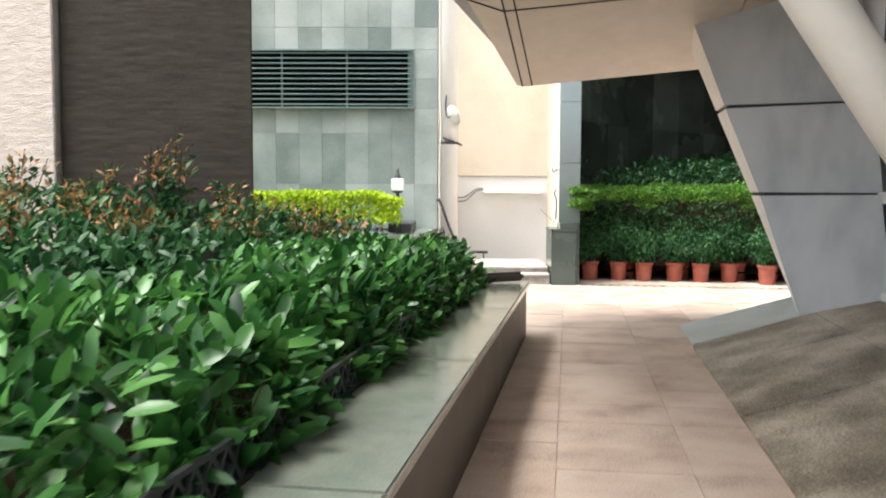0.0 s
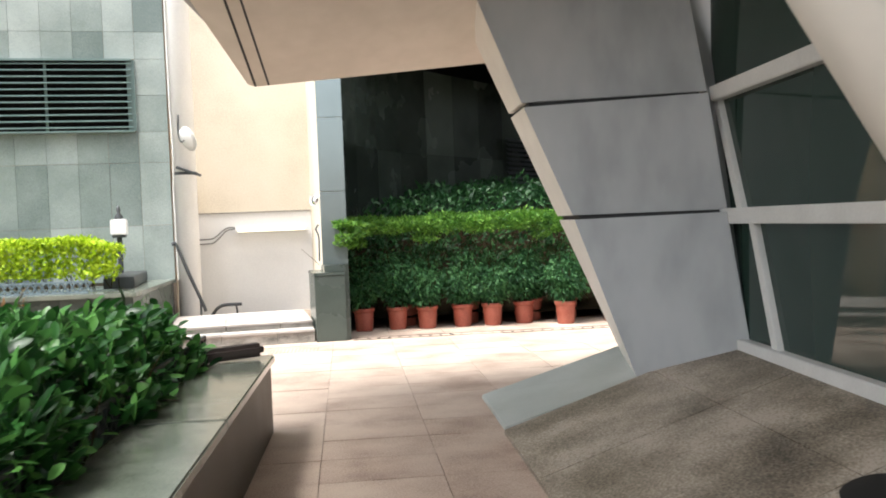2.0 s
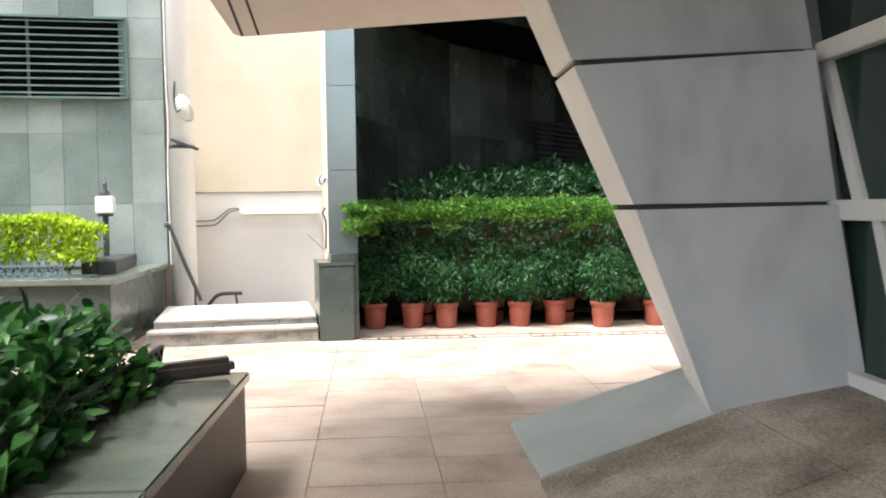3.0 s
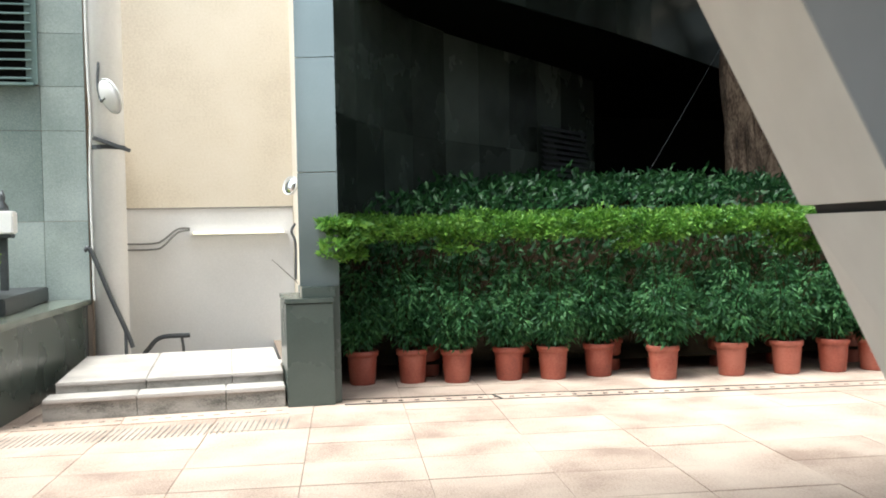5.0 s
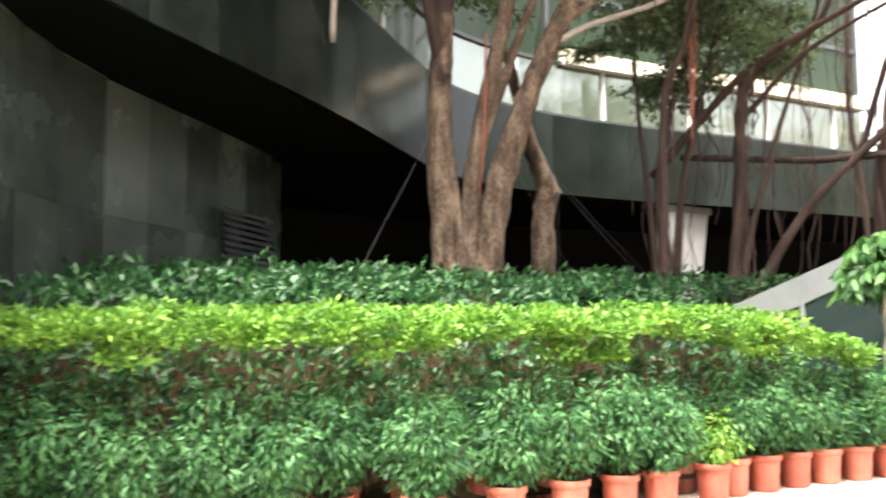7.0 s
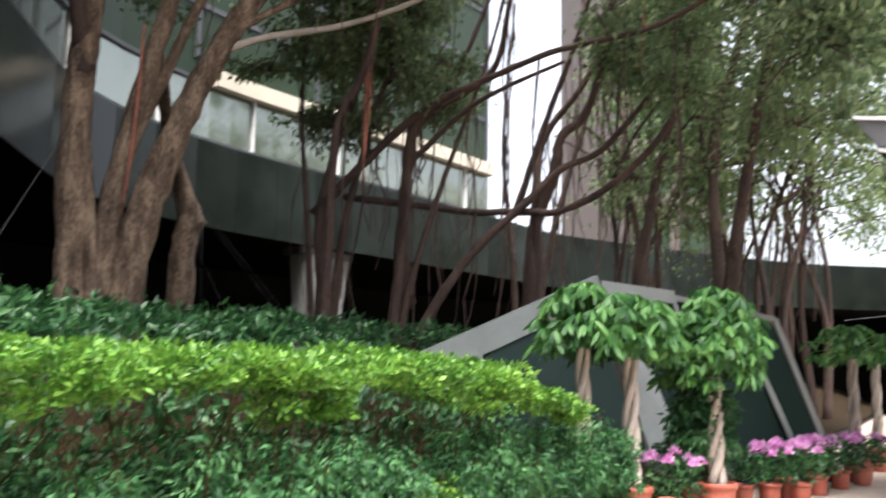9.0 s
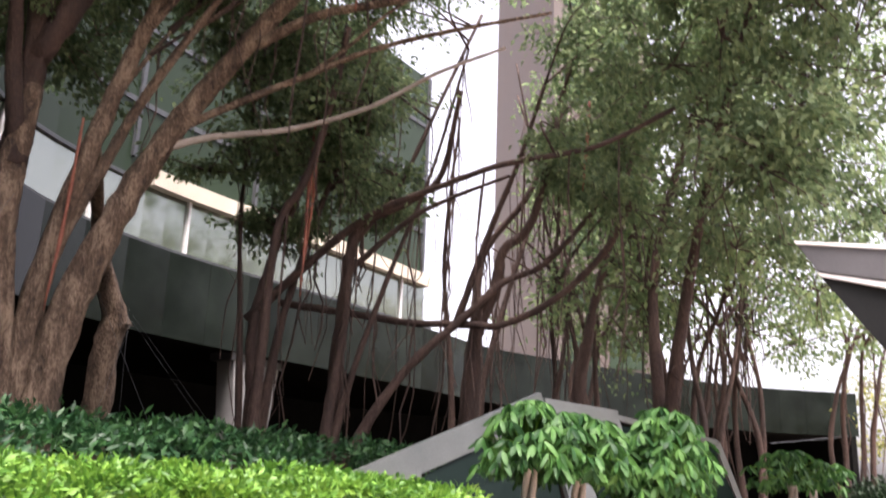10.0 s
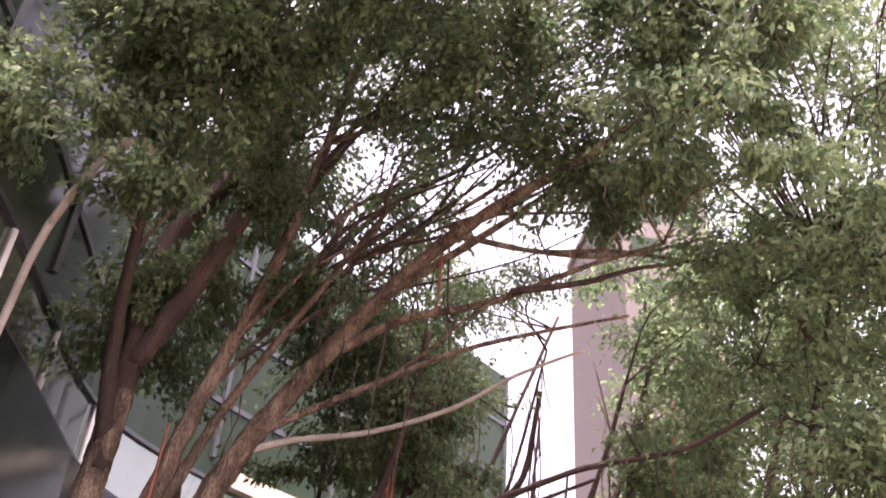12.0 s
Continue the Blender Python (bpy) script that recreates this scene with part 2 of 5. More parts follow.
def prism(loop, extrude, bevel=0.0):
    """A solid from a flat loop of points, pushed along a vector."""
    bm = bmesh.new()
    e = Vector(extrude)
    a = [bm.verts.new(Vector(p)) for p in loop]
    b = [bm.verts.new(Vector(p) + e) for p in loop]
    n = len(loop)
    bm.faces.new(a)
    bm.faces.new(b[::-1])
    for i in range(n):
        bm.faces.new((a[i], b[i], b[(i + 1) % n], a[(i + 1) % n]))
    bmesh.ops.recalc_face_normals(bm, faces=bm.faces)
    if bevel:
        bmesh.ops.bevel(bm, geom=list(bm.edges), offset=bevel, segments=2, affect="EDGES")
    return bm


def bar(a, b, w, h, up=(0, 0, 1), bevel=0.0):
    """A rectangular bar from a to b, w wide and h high."""
    a, b = Vector(a), Vector(b)
    d = (b - a).normalized()
    side = d.cross(Vector(up))
    side = side.normalized() if side.length > 1e-4 else Vector((1, 0, 0))
    top = side.cross(d).normalized()
    s, t = side * (w / 2), top * (h / 2)
    return prism([a - s - t, a + s - t, a + s + t, a - s + t], b - a, bevel)


def merged(*bms):
    out = bmesh.new()
    for bm in bms:
        me = bpy.data.meshes.new("tmp")
        bm.to_mesh(me)
        out.from_mesh(me)
        bpy.data.meshes.remove(me)
        bm.free()
    return out


def lathe(profile, n=20, centre=(0, 0, 0)):
    bm = bmesh.new()
    rings = []
    for r, z in profile:
        rings.append([bm.verts.new((centre[0] + r * math.cos(2 * math.pi * i / n), centre[1] + r * math.sin(2 * math.pi * i / n), centre[2] + z)) for i in range(n)])
    for a, b in zip(rings, rings[1:]):
        for i in range(n):
            bm.faces.new((a[i], a[(i + 1) % n], b[(i + 1) % n], b[i]))
    bm.faces.new(rings[0][::-1])
    bm.faces.new(rings[-1])
    return bm


def tube(points, radii, n=8, rough=0.0, rng=None, bm=None):
    """A tapering limb along points."""
    bm = bm or bmesh.new()
    pts = [Vector(p) for p in points]
    rings = []
    u = Vector((1, 0.3, 0)).normalized()
    for i, p in enumerate(pts):
        d = (pts[min(i + 1, len(pts) - 1)] - pts[max(i - 1, 0)]).normalized()
        u = (u - d * u.dot(d))
        u = u.normalized() if u.length > 1e-3 else d.orthogonal().normalized()
        v = d.cross(u)
        ring = []
        for k in range(n):
            a = 2 * math.pi * k / n
            r = radii[i] * (1 + (rng.uniform(-rough, rough) if rng else 0))
            ring.append(bm.verts.new(p + (u * math.cos(a) + v * math.sin(a)) * r))
        rings.append(ring)
    for a, b in zip(rings, rings[1:]):
        for k in range(n):
            bm.faces.new((a[k], a[(k + 1) % n], b[(k + 1) % n], b[k]))
    bm.faces.new(rings[0][::-1])
    bm.faces.new(rings[-1])
    return bm


def smooth_path(points, steps=5):
    """Points along a smooth curve through the given points."""
    p = [Vector(q) for q in points]
    p = [2 * p[0] - p[1]] + p + [2 * p[-1] - p[-2]]
    out = []
    for i in range(1, len(p) - 2):
        for k in range(steps):
            t = k / steps
            a, b, c, d = p[i - 1:i + 3]
            out.append(0.5 * (2 * b + (c - a) * t + (2 * a - 5 * b + 4 * c - d) * t * t + (3 * b - a - 3 * c + d) * t ** 3))
    out.append(p[-2])
    return out


def limb(bm, points, r0, r1, rng, steps=5, n=8, rough=0.12, flare=0.0):
    path = smooth_path(points, steps)
    m = len(path)
    rad = [r0 + (r1 - r0) * (i / (m - 1)) ** 0.8 + flare * r0 * math.exp(-6 * i / m) for i in range(m)]
    tube(path, rad, n, rough, rng, bm)
    return path


def leaf_mesh(name, centres, facing, length, width, material, rng, droop=0.0, spread=0.7, curl=0.18):
    """Many separate leaves, each folded along its midrib and bent, as one mesh."""
    c = np.asarray(centres, float)
    n = len(c)
    d = np.asarray(facing, float) + rng.normal(0, spread, (n, 3))
    d[:, 2] -= droop
    d /= np.linalg.norm(d, axis=1)[:, None] + 1e-9
    r = rng.normal(0, 1, (n, 3)) + np.array([0, 0, 0.2])
    s = np.cross(d, r)
    s /= np.linalg.norm(s, axis=1)[:, None] + 1e-9
    nn = np.cross(s, d)
    nn *= np.sign(nn[:, 2:3] + 1e-9)
    ln = length * rng.uniform(0.65, 1.25, (n, 1))
    wd = width * rng.uniform(0.7, 1.2, (n, 1))
    v = np.stack([c, c + d * ln * 0.45 + s * wd * 0.5 + nn * wd * 0.15, c + d * ln * 0.5 - nn * ln * 0.02,
                  c + d * ln * 0.45 - s * wd * 0.5 + nn * wd * 0.15, c + d * ln - nn * ln * curl], 1).reshape(-1, 3)
    k = np.arange(n)[:, None] * 5
    f = np.concatenate([k + np.array([[0, 1, 2]]), k + np.array([[1, 4, 2]]), k + np.array([[0, 2, 3]]), k + np.array([[2, 4, 3]])], 1).reshape(-1, 3)
    me = bpy.data.meshes.new(name)
    me.vertices.add(len(v))
    me.vertices.foreach_set("co", v.ravel())
    me.loops.add(f.size)
    me.loops.foreach_set("vertex_index", f.ravel().astype(np.int32))
    me.polygons.add(len(f))
    me.polygons.foreach_set("loop_start", np.arange(0, f.size, 3, dtype=np.int32))
    me.polygons.foreach_set("loop_total", np.full(len(f), 3, dtype=np.int32))
    me.update(calc_edges=True)
    me.materials.append(material)
    return me


def broad_leaf_mesh(name, centres, facing, length, width, material, rng, droop=0.0, spread=0.7, curl=0.2):
    """Larger leaves with a rounded outline and a raised fold."""
    c = np.asarray(centres, float)
    n = len(c)
    d = np.asarray(facing, float) + rng.normal(0, spread, (n, 3))
    d[:, 2] -= droop
    d /= np.linalg.norm(d, axis=1)[:, None] + 1e-9
    s = np.cross(d, rng.normal(0, 0.6, (n, 3)) + np.array([0, 0, 1.0]))
    s /= np.linalg.norm(s, axis=1)[:, None] + 1e-9
    nn = np.cross(s, d)
    nn *= np.sign(nn[:, 2:3] + 1e-9)
    ln = length * rng.uniform(0.65, 1.25, (n, 1))
    wd = width * rng.uniform(0.75, 1.2, (n, 1))

    def pt(a, w, up):
        return c + d * ln * a + s * wd * w + nn * (wd * up - ln * curl * a * a)
    v = np.stack([pt(0, 0, 0), pt(0.22, 0.30, 0.08), pt(0.52, 0.49, 0.13), pt(0.84, 0.36, 0.08), pt(1.0, 0, 0), pt(0.84, -0.36, 0.08), pt(0.52, -0.49, 0.13),
                  pt(0.22, -0.30, 0.08), pt(0.3, 0, 0), pt(0.7, 0, 0)], 1).reshape(-1, 3)
    tri = np.array([[0, 1, 8], [1, 2, 8], [2, 9, 8], [2, 3, 9], [3, 4, 9], [0, 8, 7], [7, 8, 6], [8, 9, 6], [6, 9, 5], [5, 9, 4]])
    f = (np.arange(n)[:, None, None] * 10 + tri[None]).reshape(-1, 3)
    me = bpy.data.meshes.new(name)
    me.from_pydata(v.tolist(), [], f.tolist())
    me.polygons.foreach_set("use_smooth", [True] * len(me.polygons))
    me.materials.append(material)
    return me


def broad_leaves(name, parent, *args, label="", **kw):
    ob = new(name, broad_leaf_mesh(name, *args, **kw))
    ob.parent = parent
    return tagged(ob, label)


def leaves(name, parent, *args, label="", **kw):
    ob = new(name, leaf_mesh(name, *args, **kw))
    ob.parent = parent
    return tagged(ob, label)


RNG = np.random.default_rng(7)
RND = random.Random(11)

# ---- ground and paving ----
def ground_sheet():
    """One sheet to the horizon, with the stair well left open."""
    bm = bmesh.new()
    xs, ys = (-400, -0.3, 1.46, 400), (-400, 14.35, 17.0, 400)
    g = {(i, j): bm.verts.new((x, y, -0.008)) for i, x in enumerate(xs) for j, y in enumerate(ys)}
    for i in range(3):
        for j in range(3):
            if (i, j) != (1, 1):
                bm.faces.new((g[i, j], g[i + 1, j], g[i + 1, j + 1], g[i, j + 1]))
    return tagged(part("ground", bm, JOINT), "sandy mortar bed under the paving slabs", "ground", kind="structure")


ground = ground_sheet()


def apron_z(x, y):
    """Height of the sloping granite apron at the foot of the leaning pier."""
    edge = 2.19 + (y - 8.76) * 0.142
    return max(0.0, (x - edge) * 0.29)


def apron():
    """Granite slabs laid on the slope, with open joints over a dark bed."""
    core = prism([(2.22, 8.70, -0.02), (2.07, 7.64, -0.02), (1.25, 2.0, -0.02), (0.75, -2.0, -0.02), (4.6, -2.0, 1.10), (4.6, 5.0, 0.80), (4.6, 7.2, 0.70),
                  (4.6, 8.76, 0.66)], (0, 0, -0.3))
    bmesh.ops.triangulate(core, faces=core.faces)
    ob = tagged(part("apron", core, JOINT), "sloping speckled granite apron, stained brown", "apron", kind="structure")
    rows = (-2.0, -0.5, 0.95, 2.35, 3.8, 5.2, 6.55, 7.63)
    for y0, y1 in zip(rows, rows[1:]):
        for k in range(3):
            loop = []
            for y, s in ((y0 + 0.004, k), (y0 + 0.004, k + 1), (y1 - 0.004, k + 1), (y1 - 0.004, k)):
                x = 2.21 + (y - 8.70) * 0.142 + 1.02 * s + (0.004 if s == k else -0.004)
                loop.append((x, y, apron_z(x, y) + 0.012))
            part("slab", prism(loop, (0, 0, -0.05)), APRON, ob)
    return ob


floor_apron = apron()
shoe = tagged(part("plinth_slab", prism([(2.22, 8.70, 0.005), (2.07, 7.64, 0.005), (3.0, 7.60, 0.255), (3.64, 7.20, 0.44), (3.9, 8.5, 0.5)],
                                        (0, 0, 0.03), 0.006), SHOE), "smooth grey granite slab under the leaning pier", "plinth", kind="structure")

part("edge_strip", bar((2.075, 7.62, 0.008), (0.75, -2.0, 0.008), 0.018, 0.012), SHOE, floor_apron, "thin pale edging strip")
lid = [(2.68 + 0.115 * math.cos(a * 0.3927), 5.08 + 0.115 * math.sin(a * 0.3927)) for a in range(16)]
tagged(part("drain_lid", prism([(x, y, apron_z(x, y) + 0.013) for x, y in lid], (0, 0, 0.006)), SEAL), "round black drain lid set in the granite apron", "drain lid")

# ---- building walls about the stair ----
def wall(name, bm, material, label, category="wall"):
    return tagged(part(name, bm, material), label, category, kind="structure")


wall_louvre = wall("wall_louvre", box(-9.0, -0.30, 14.92, 15.25, -0.5, 5.85), JOINT, "backing of the grey-green tiled wall")
wall_cream = wall("wall_cream", box(-1.6, 1.9, 17.0, 17.3, -2.5, 5.4), CREAM, "cream rendered wall at the back of the stair")
wall_dado = wall("wall_dado", box(-0.9, 1.73, 16.985, 17.0, -2.5, 1.60), DADO, "white painted lower part of the cream wall", "dado")
wall_stair_side = wall("wall_stair_side", box(-0.9, -0.32, 15.25, 17.0, -2.5, 2.6), CREAM, "cream rendered side wall of the stair")
well_floor = wall("floor_stair_well", box(-0.9, 1.9, 14.3, 17.2, -2.6, -2.5), CONCRETE, "concrete floor of the stair well", "floor")
wall_pilaster = wall("wall_pilaster", prism([(1.485, 12.80, -0.1), (1.765, 12.80, -0.1), (1.765, 17.0, -0.1), (1.735, 17.0, -0.1)], (0, 0, 5.28)), CREAM, "cream rendered cross wall behind the polished stone pilaster")


def wall_slab(parent, x0, x1, y, z0, z1, material, name="tile", thick=0.025, gap=0.004):
    bm = box(x0 + gap / 2, x1 - gap / 2, y - thick, y, z0 + gap / 2, z1 - gap / 2)
    ob = part(name, bm, material, parent)
    return ob


# louvred vent in the tiled wall
vent = tagged(base("louvre_vent", -2.9, 14.91, 2.70), "wide ventilation louvre with pale grey-green blades", "vent")
part("backing", box(-2.15, 2.15, -0.02, -0.012, 0, 0.93), BLACK, vent)
for a, b in (((-2.17, 0, 0), (2.17, 0, 0)), ((-2.17, 0, 0.94), (2.17, 0, 0.94))):
    part("frame", bar((a[0], -0.045, a[2]), (b[0], -0.045, b[2]), 0.09, 0.025), LOUVRE, vent)
for x in (-2.17, -1.06, 0.01, 1.09, 2.15):
    part("mullion", bar((x, -0.03, 0.0), (x, -0.03, 0.94), 0.03 if abs(x) < 2 else 0.10, 0.03, (0, 1, 0)), LOUVRE, vent)
for i in range(11):
    z = 0.05 + i * 0.084
    part("blade", prism([(-2.15, -0.082, z), (-2.15, -0.035, z + 0.022), (-2.15, -0.03, z + 0.014), (-2.15, -0.08, z - 0.009)], (4.3, 0, 0)), LOUVRE, vent)

# ---- steps and platform ----
steps = tagged(base("entrance_steps", 0.5, 12.69, 0), "two worn pinkish stone steps up to a landing", "steps", kind="structure")
# Riser stone is set greyer and darker than the treads.
RISER = varied("grey_riser_stone", [(0.10, 0.095, 0.085), (0.26, 0.245, 0.22), (0.36, 0.335, 0.305)], 5, 90, (0.6, 0.85), 0.2, span=(0.38, 0.64), stretch=(1, 1, 3))
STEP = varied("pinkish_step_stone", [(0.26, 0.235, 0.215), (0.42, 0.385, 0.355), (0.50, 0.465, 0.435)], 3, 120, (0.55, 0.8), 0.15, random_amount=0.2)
for i, (x0, x1) in enumerate(((-0.83, -0.2), (-0.2, 0.42), (0.42, 0.85))):
    xa, xb = x0 + 0.05, x1 - 0.003 if i == 2 else x1 + 0.047
    part("riser", box(x0 + 0.002, x1 - 0.002, 0.015, 0.25, 0, 0.125), RISER, steps, "grey stone riser, darker than its tread")
    part("tread", box(x0 + 0.002, x1 - 0.002, 0, 0.25, 0.125, 0.155, 0.006), STEP, steps)
    part("riser", box(xa + 0.002, xb - 0.002, 0.245, 1.72, 0.0, 0.21), RISER, steps, "grey stone riser, darker than its tread")
    part("tread", box(xa, xb, 0.23, 1.72, 0.21, 0.235, 0.006), STEP, steps)
for i in range(5):
    part("tread", box(-0.8, 0.95, 1.7 + i * 0.28, 1.99 + i * 0.28, -2.0, 0.08 - i * 0.17, 0.008), STEP, steps)

gate_block = tagged(base("stone_block", 1.54, 12.80, 0), "polished grey-green granite block with a cap at the pilaster's foot", "block")
part("body", box(-0.175, 0.175, -0.15, 0.6, 0, 0.76, 0.004), BLOCK, gate_block)
part("cap", box(-0.182, 0.18, -0.157, 0.6, 0.765, 0.80, 0.004), BLOCK, gate_block)
part("neck", box(-0.05, 0.20, -0.10, 0.3, 0.80, 0.88, 0.006), BLOCK, gate_block)

# ---- planters and ledges on the first stretch ----
LEDGE_LINE = [(0.70, 8.25), (-0.18, 2.40), (-0.62, -0.2), (-1.1, -3.2)]


def shifted(line, d):
    out = []
    for i, p in enumerate(line):
        a, b = line[max(i - 1, 0)], line[min(i + 1, len(line) - 1)]
        t = Vector((b[0] - a[0], b[1] - a[1])).normalized()
        out.append((p[0] + t.y * d, p[1] - t.x * d))
    return out


def ribbon(outer, inner, z0, z1, bevel=0.0):
    return prism([(x, y, z0) for x, y in outer] + [(x, y, z0) for x, y in inner[::-1]], (0, 0, z1 - z0), bevel)


planter_wall = tagged(base("planter_wall"), "low granite planter wall with a polished ledge along the path", "planter wall", kind="structure")
inner = shifted(LEDGE_LINE, 0.43)
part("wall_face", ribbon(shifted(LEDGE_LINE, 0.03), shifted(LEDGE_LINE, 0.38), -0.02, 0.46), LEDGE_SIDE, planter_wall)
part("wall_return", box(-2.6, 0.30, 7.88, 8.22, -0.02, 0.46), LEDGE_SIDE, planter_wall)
for i in range(3):
    o0, o1, n0, n1 = LEDGE_LINE[i], LEDGE_LINE[i + 1], inner[i], inner[i + 1]
    k = 3 if i == 0 else 2
    for j in range(k):
        def at(p, q, s):
            return (p[0] + (q[0] - p[0]) * s, p[1] + (q[1] - p[1]) * s)
        s0, s1 = j / k + 0.001, (j + 1) / k - 0.001
        part("ledge_slab", ribbon([at(o0, o1, s0), at(o0, o1, s1)], [at(n0, n1, s0), at(n0, n1, s1)], 0.46, 0.51, 0.008), LEDGE, planter_wall)
soil_near = tagged(part("soil", ribbon(shifted(LEDGE_LINE, 0.39), [(-3.0, 7.9), (-4.5, 2.4), (-5.0, -0.2), (-5.5, -3.2)], 0.0, 0.40), SOIL),
                   "dark moist soil in the planter", "soil", kind="structure")
edging = tagged(base("garden_edging"), "low black plastic lattice edging along the hedge", "edging")
for z in (0.505, 0.64):
    part("rail", ribbon(shifted(LEDGE_LINE, 0.435), shifted(LEDGE_LINE, 0.455), z, z + 0.018), MESH_BLACK, edging)
part("mesh_back", ribbon(shifted(LEDGE_LINE, 0.457), shifted(LEDGE_LINE, 0.463), 0.505, 0.652), MESH_BLACK, edging)
eline = shifted(LEDGE_LINE, 0.445)
for i in range(82):
    s = i * 0.1
    p0, p1 = [Vector((eline[0][0] + (eline[1][0] - eline[0][0]) * q / 5.92, eline[0][1] + (eline[1][1] - eline[0][1]) * q / 5.92, 0)) if q < 5.92
              else Vector((eline[1][0] + (eline[2][0] - eline[1][0]) * (q - 5.92) / 2.64, eline[1][1] + (eline[2][1] - eline[1][1]) * (q - 5.92) / 2.64, 0)) for q in (s, s + 0.1)]
    lo_, hi_ = Vector((0, 0, 0.52)), Vector((0, 0, 0.645))
    part("slat", merged(bar(p0 + lo_, p1 + hi_, 0.02, 0.016), bar(p1 + lo_, p0 + hi_, 0.02, 0.016)), MESH_BLACK, edging)
log = tagged(part("timber_block", bar((0.16, 8.02, 0.555), (0.62, 8.12, 0.57), 0.12, 0.085, bevel=0.025), TIMBER), "wet dark timber block lying on the granite ledge", "timber")

column_brown = wall("column_brown", prism([(-3.24, 7.3, -0.1), (-1.66, 7.3, -0.1), (-2.0, 8.4, -0.1), (-3.24, 8.4, -0.1)], (0, 0, 9.1), 0.01), BROWN, "dark brown ribbed column behind the hedge", "column")
wall_beige = wall("wall_beige", box(-9.0, -3.26, 7.22, 7.6, -0.1, 9.0, 0.01), BEIGE, "rough beige rendered wall", "wall")

planter_far = tagged(base("far_planter"), "raised granite planter below the tiled wall", "planter", kind="structure")
part("wall_face", prism([(-9.0, 14.1, 0), (-0.60, 12.40, 0), (-0.33, 14.88, 0), (-9.0, 14.88, 0)], (0, 0, 0.66)), BLOCK, planter_far)
part("ledge_slab", prism([(-9.0, 14.05, 0.66), (-0.56, 12.34, 0.66), (-0.29, 14.88, 0.66), (-0.62, 14.88, 0.66), (-0.86, 12.78, 0.66), (-9.0, 14.4, 0.66)], (0, 0, 0.05), 0.006), LEDGE, planter_far)
lattice = tagged(base("lattice_edging", 0, 12.50, 0.71, -11.4), "blue-grey plastic lattice edging round the yellow hedge", "edging")
for z in (0.0, 0.115):
    part("rail", box(-6.0, -1.12, 0, 0.02, z, z + 0.018), MESH_BLUE, lattice)
for i in range(60):
    x = -6.0 + i * 0.082
    part("slat", merged(bar((x, 0.01, 0.01), (x + 0.08, 0.01, 0.125), 0.014, 0.014), bar((x + 0.08, 0.01, 0.01), (x, 0.01, 0.125), 0.014, 0.014)), MESH_BLUE, lattice)
wall_far_edge = tagged(part("kerb_block", box(-1.0, -0.66, 13.2, 14.85, 0.71, 0.84, 0.01), CAST), "dark slate kerb behind the yellow hedge", "kerb", kind="structure")

# ---- leaning pier, soffit and glazed wall ----
pier = tagged(base("leaning_pier"), "leaning pier clad in grey metal panels with black joints", "pier", kind="structure")
PIER_F = [(2.99, 7.66, 0.25), (2.73, 8.03, 1.33), (2.47, 8.25, 2.12), (2.10, 8.56, 3.30)]      # front left edge
PIER_B = [(3.23, 8.36, 0.25), (2.85, 8.64, 1.33), (2.57, 8.86, 2.12), (2.16, 9.18, 3.30)]      # back left edge
PIER_R = [(3.60, 7.25, 0.25), (3.61, 7.55, 1.33), (3.60, 7.74, 2.12), (3.55, 8.03, 3.30)]      # front right edge
for i in range(3):
    g = 0.016
    def lerp(a, b, s):
        return tuple(a[k] + (b[k] - a[k]) * s for k in range(3))
    lo, hi = g, 1 - g
    F0, F1 = lerp(PIER_F[i], PIER_F[i + 1], lo), lerp(PIER_F[i], PIER_F[i + 1], hi)
    R0, R1 = lerp(PIER_R[i], PIER_R[i + 1], lo), lerp(PIER_R[i], PIER_R[i + 1], hi)
    B0, B1 = lerp(PIER_B[i], PIER_B[i + 1], lo), lerp(PIER_B[i], PIER_B[i + 1], hi)
    nrm = (Vector(R0) - Vector(F0)).cross(Vector(F1) - Vector(F0)).normalized()
    R1 = tuple(Vector(R1) - nrm * nrm.dot(Vector(R1) - Vector(F0)))
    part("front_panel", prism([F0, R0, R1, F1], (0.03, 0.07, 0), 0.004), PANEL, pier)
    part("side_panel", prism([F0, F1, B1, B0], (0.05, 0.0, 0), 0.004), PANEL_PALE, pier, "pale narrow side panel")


def skin(rings, inset):
    bm = bmesh.new()
    vs = []
    for f, b, r in rings:
        c = (Vector(f) + Vector(b) + Vector(r)) / 3
        vs.append([bm.verts.new(Vector(p) + (c - Vector(p)).normalized() * inset) for p in (f, r, (r[0], b[1] + 0.2, r[2]), b)])
    for a, b in zip(vs, vs[1:]):
        for i in range(4):
            bm.faces.new((a[i], a[(i + 1) % 4], b[(i + 1) % 4], b[i]))
    bm.faces.new(vs[0][::-1])
    bm.faces.new(vs[-1])
    bmesh.ops.recalc_face_normals(bm, faces=bm.faces)
    return bm


for i in range(3):
    a, b = Vector(PIER_R[i]), Vector(PIER_R[i + 1])
    part("return_panel", prism([a, b, b + Vector((0.5, 0.3, 0)), a + Vector((0.5, 0.3, 0))], (0, 0.05, 0)), PANEL, pier)
part("core", skin(list(zip(PIER_F, PIER_B, PIER_R)), 0.05), SEAL, pier, "black sealed joints between the panels")

soffit = tagged(base("ceiling_soffit"), "sloping cream soffit of large flat panels with dark joints", "soffit", kind="structure")
SLOPE = 0.36


def sof(x, y):
    return (x, y, 2.42 + (9.34 - y) * SLOPE + (x - 0.66) * 0.10)


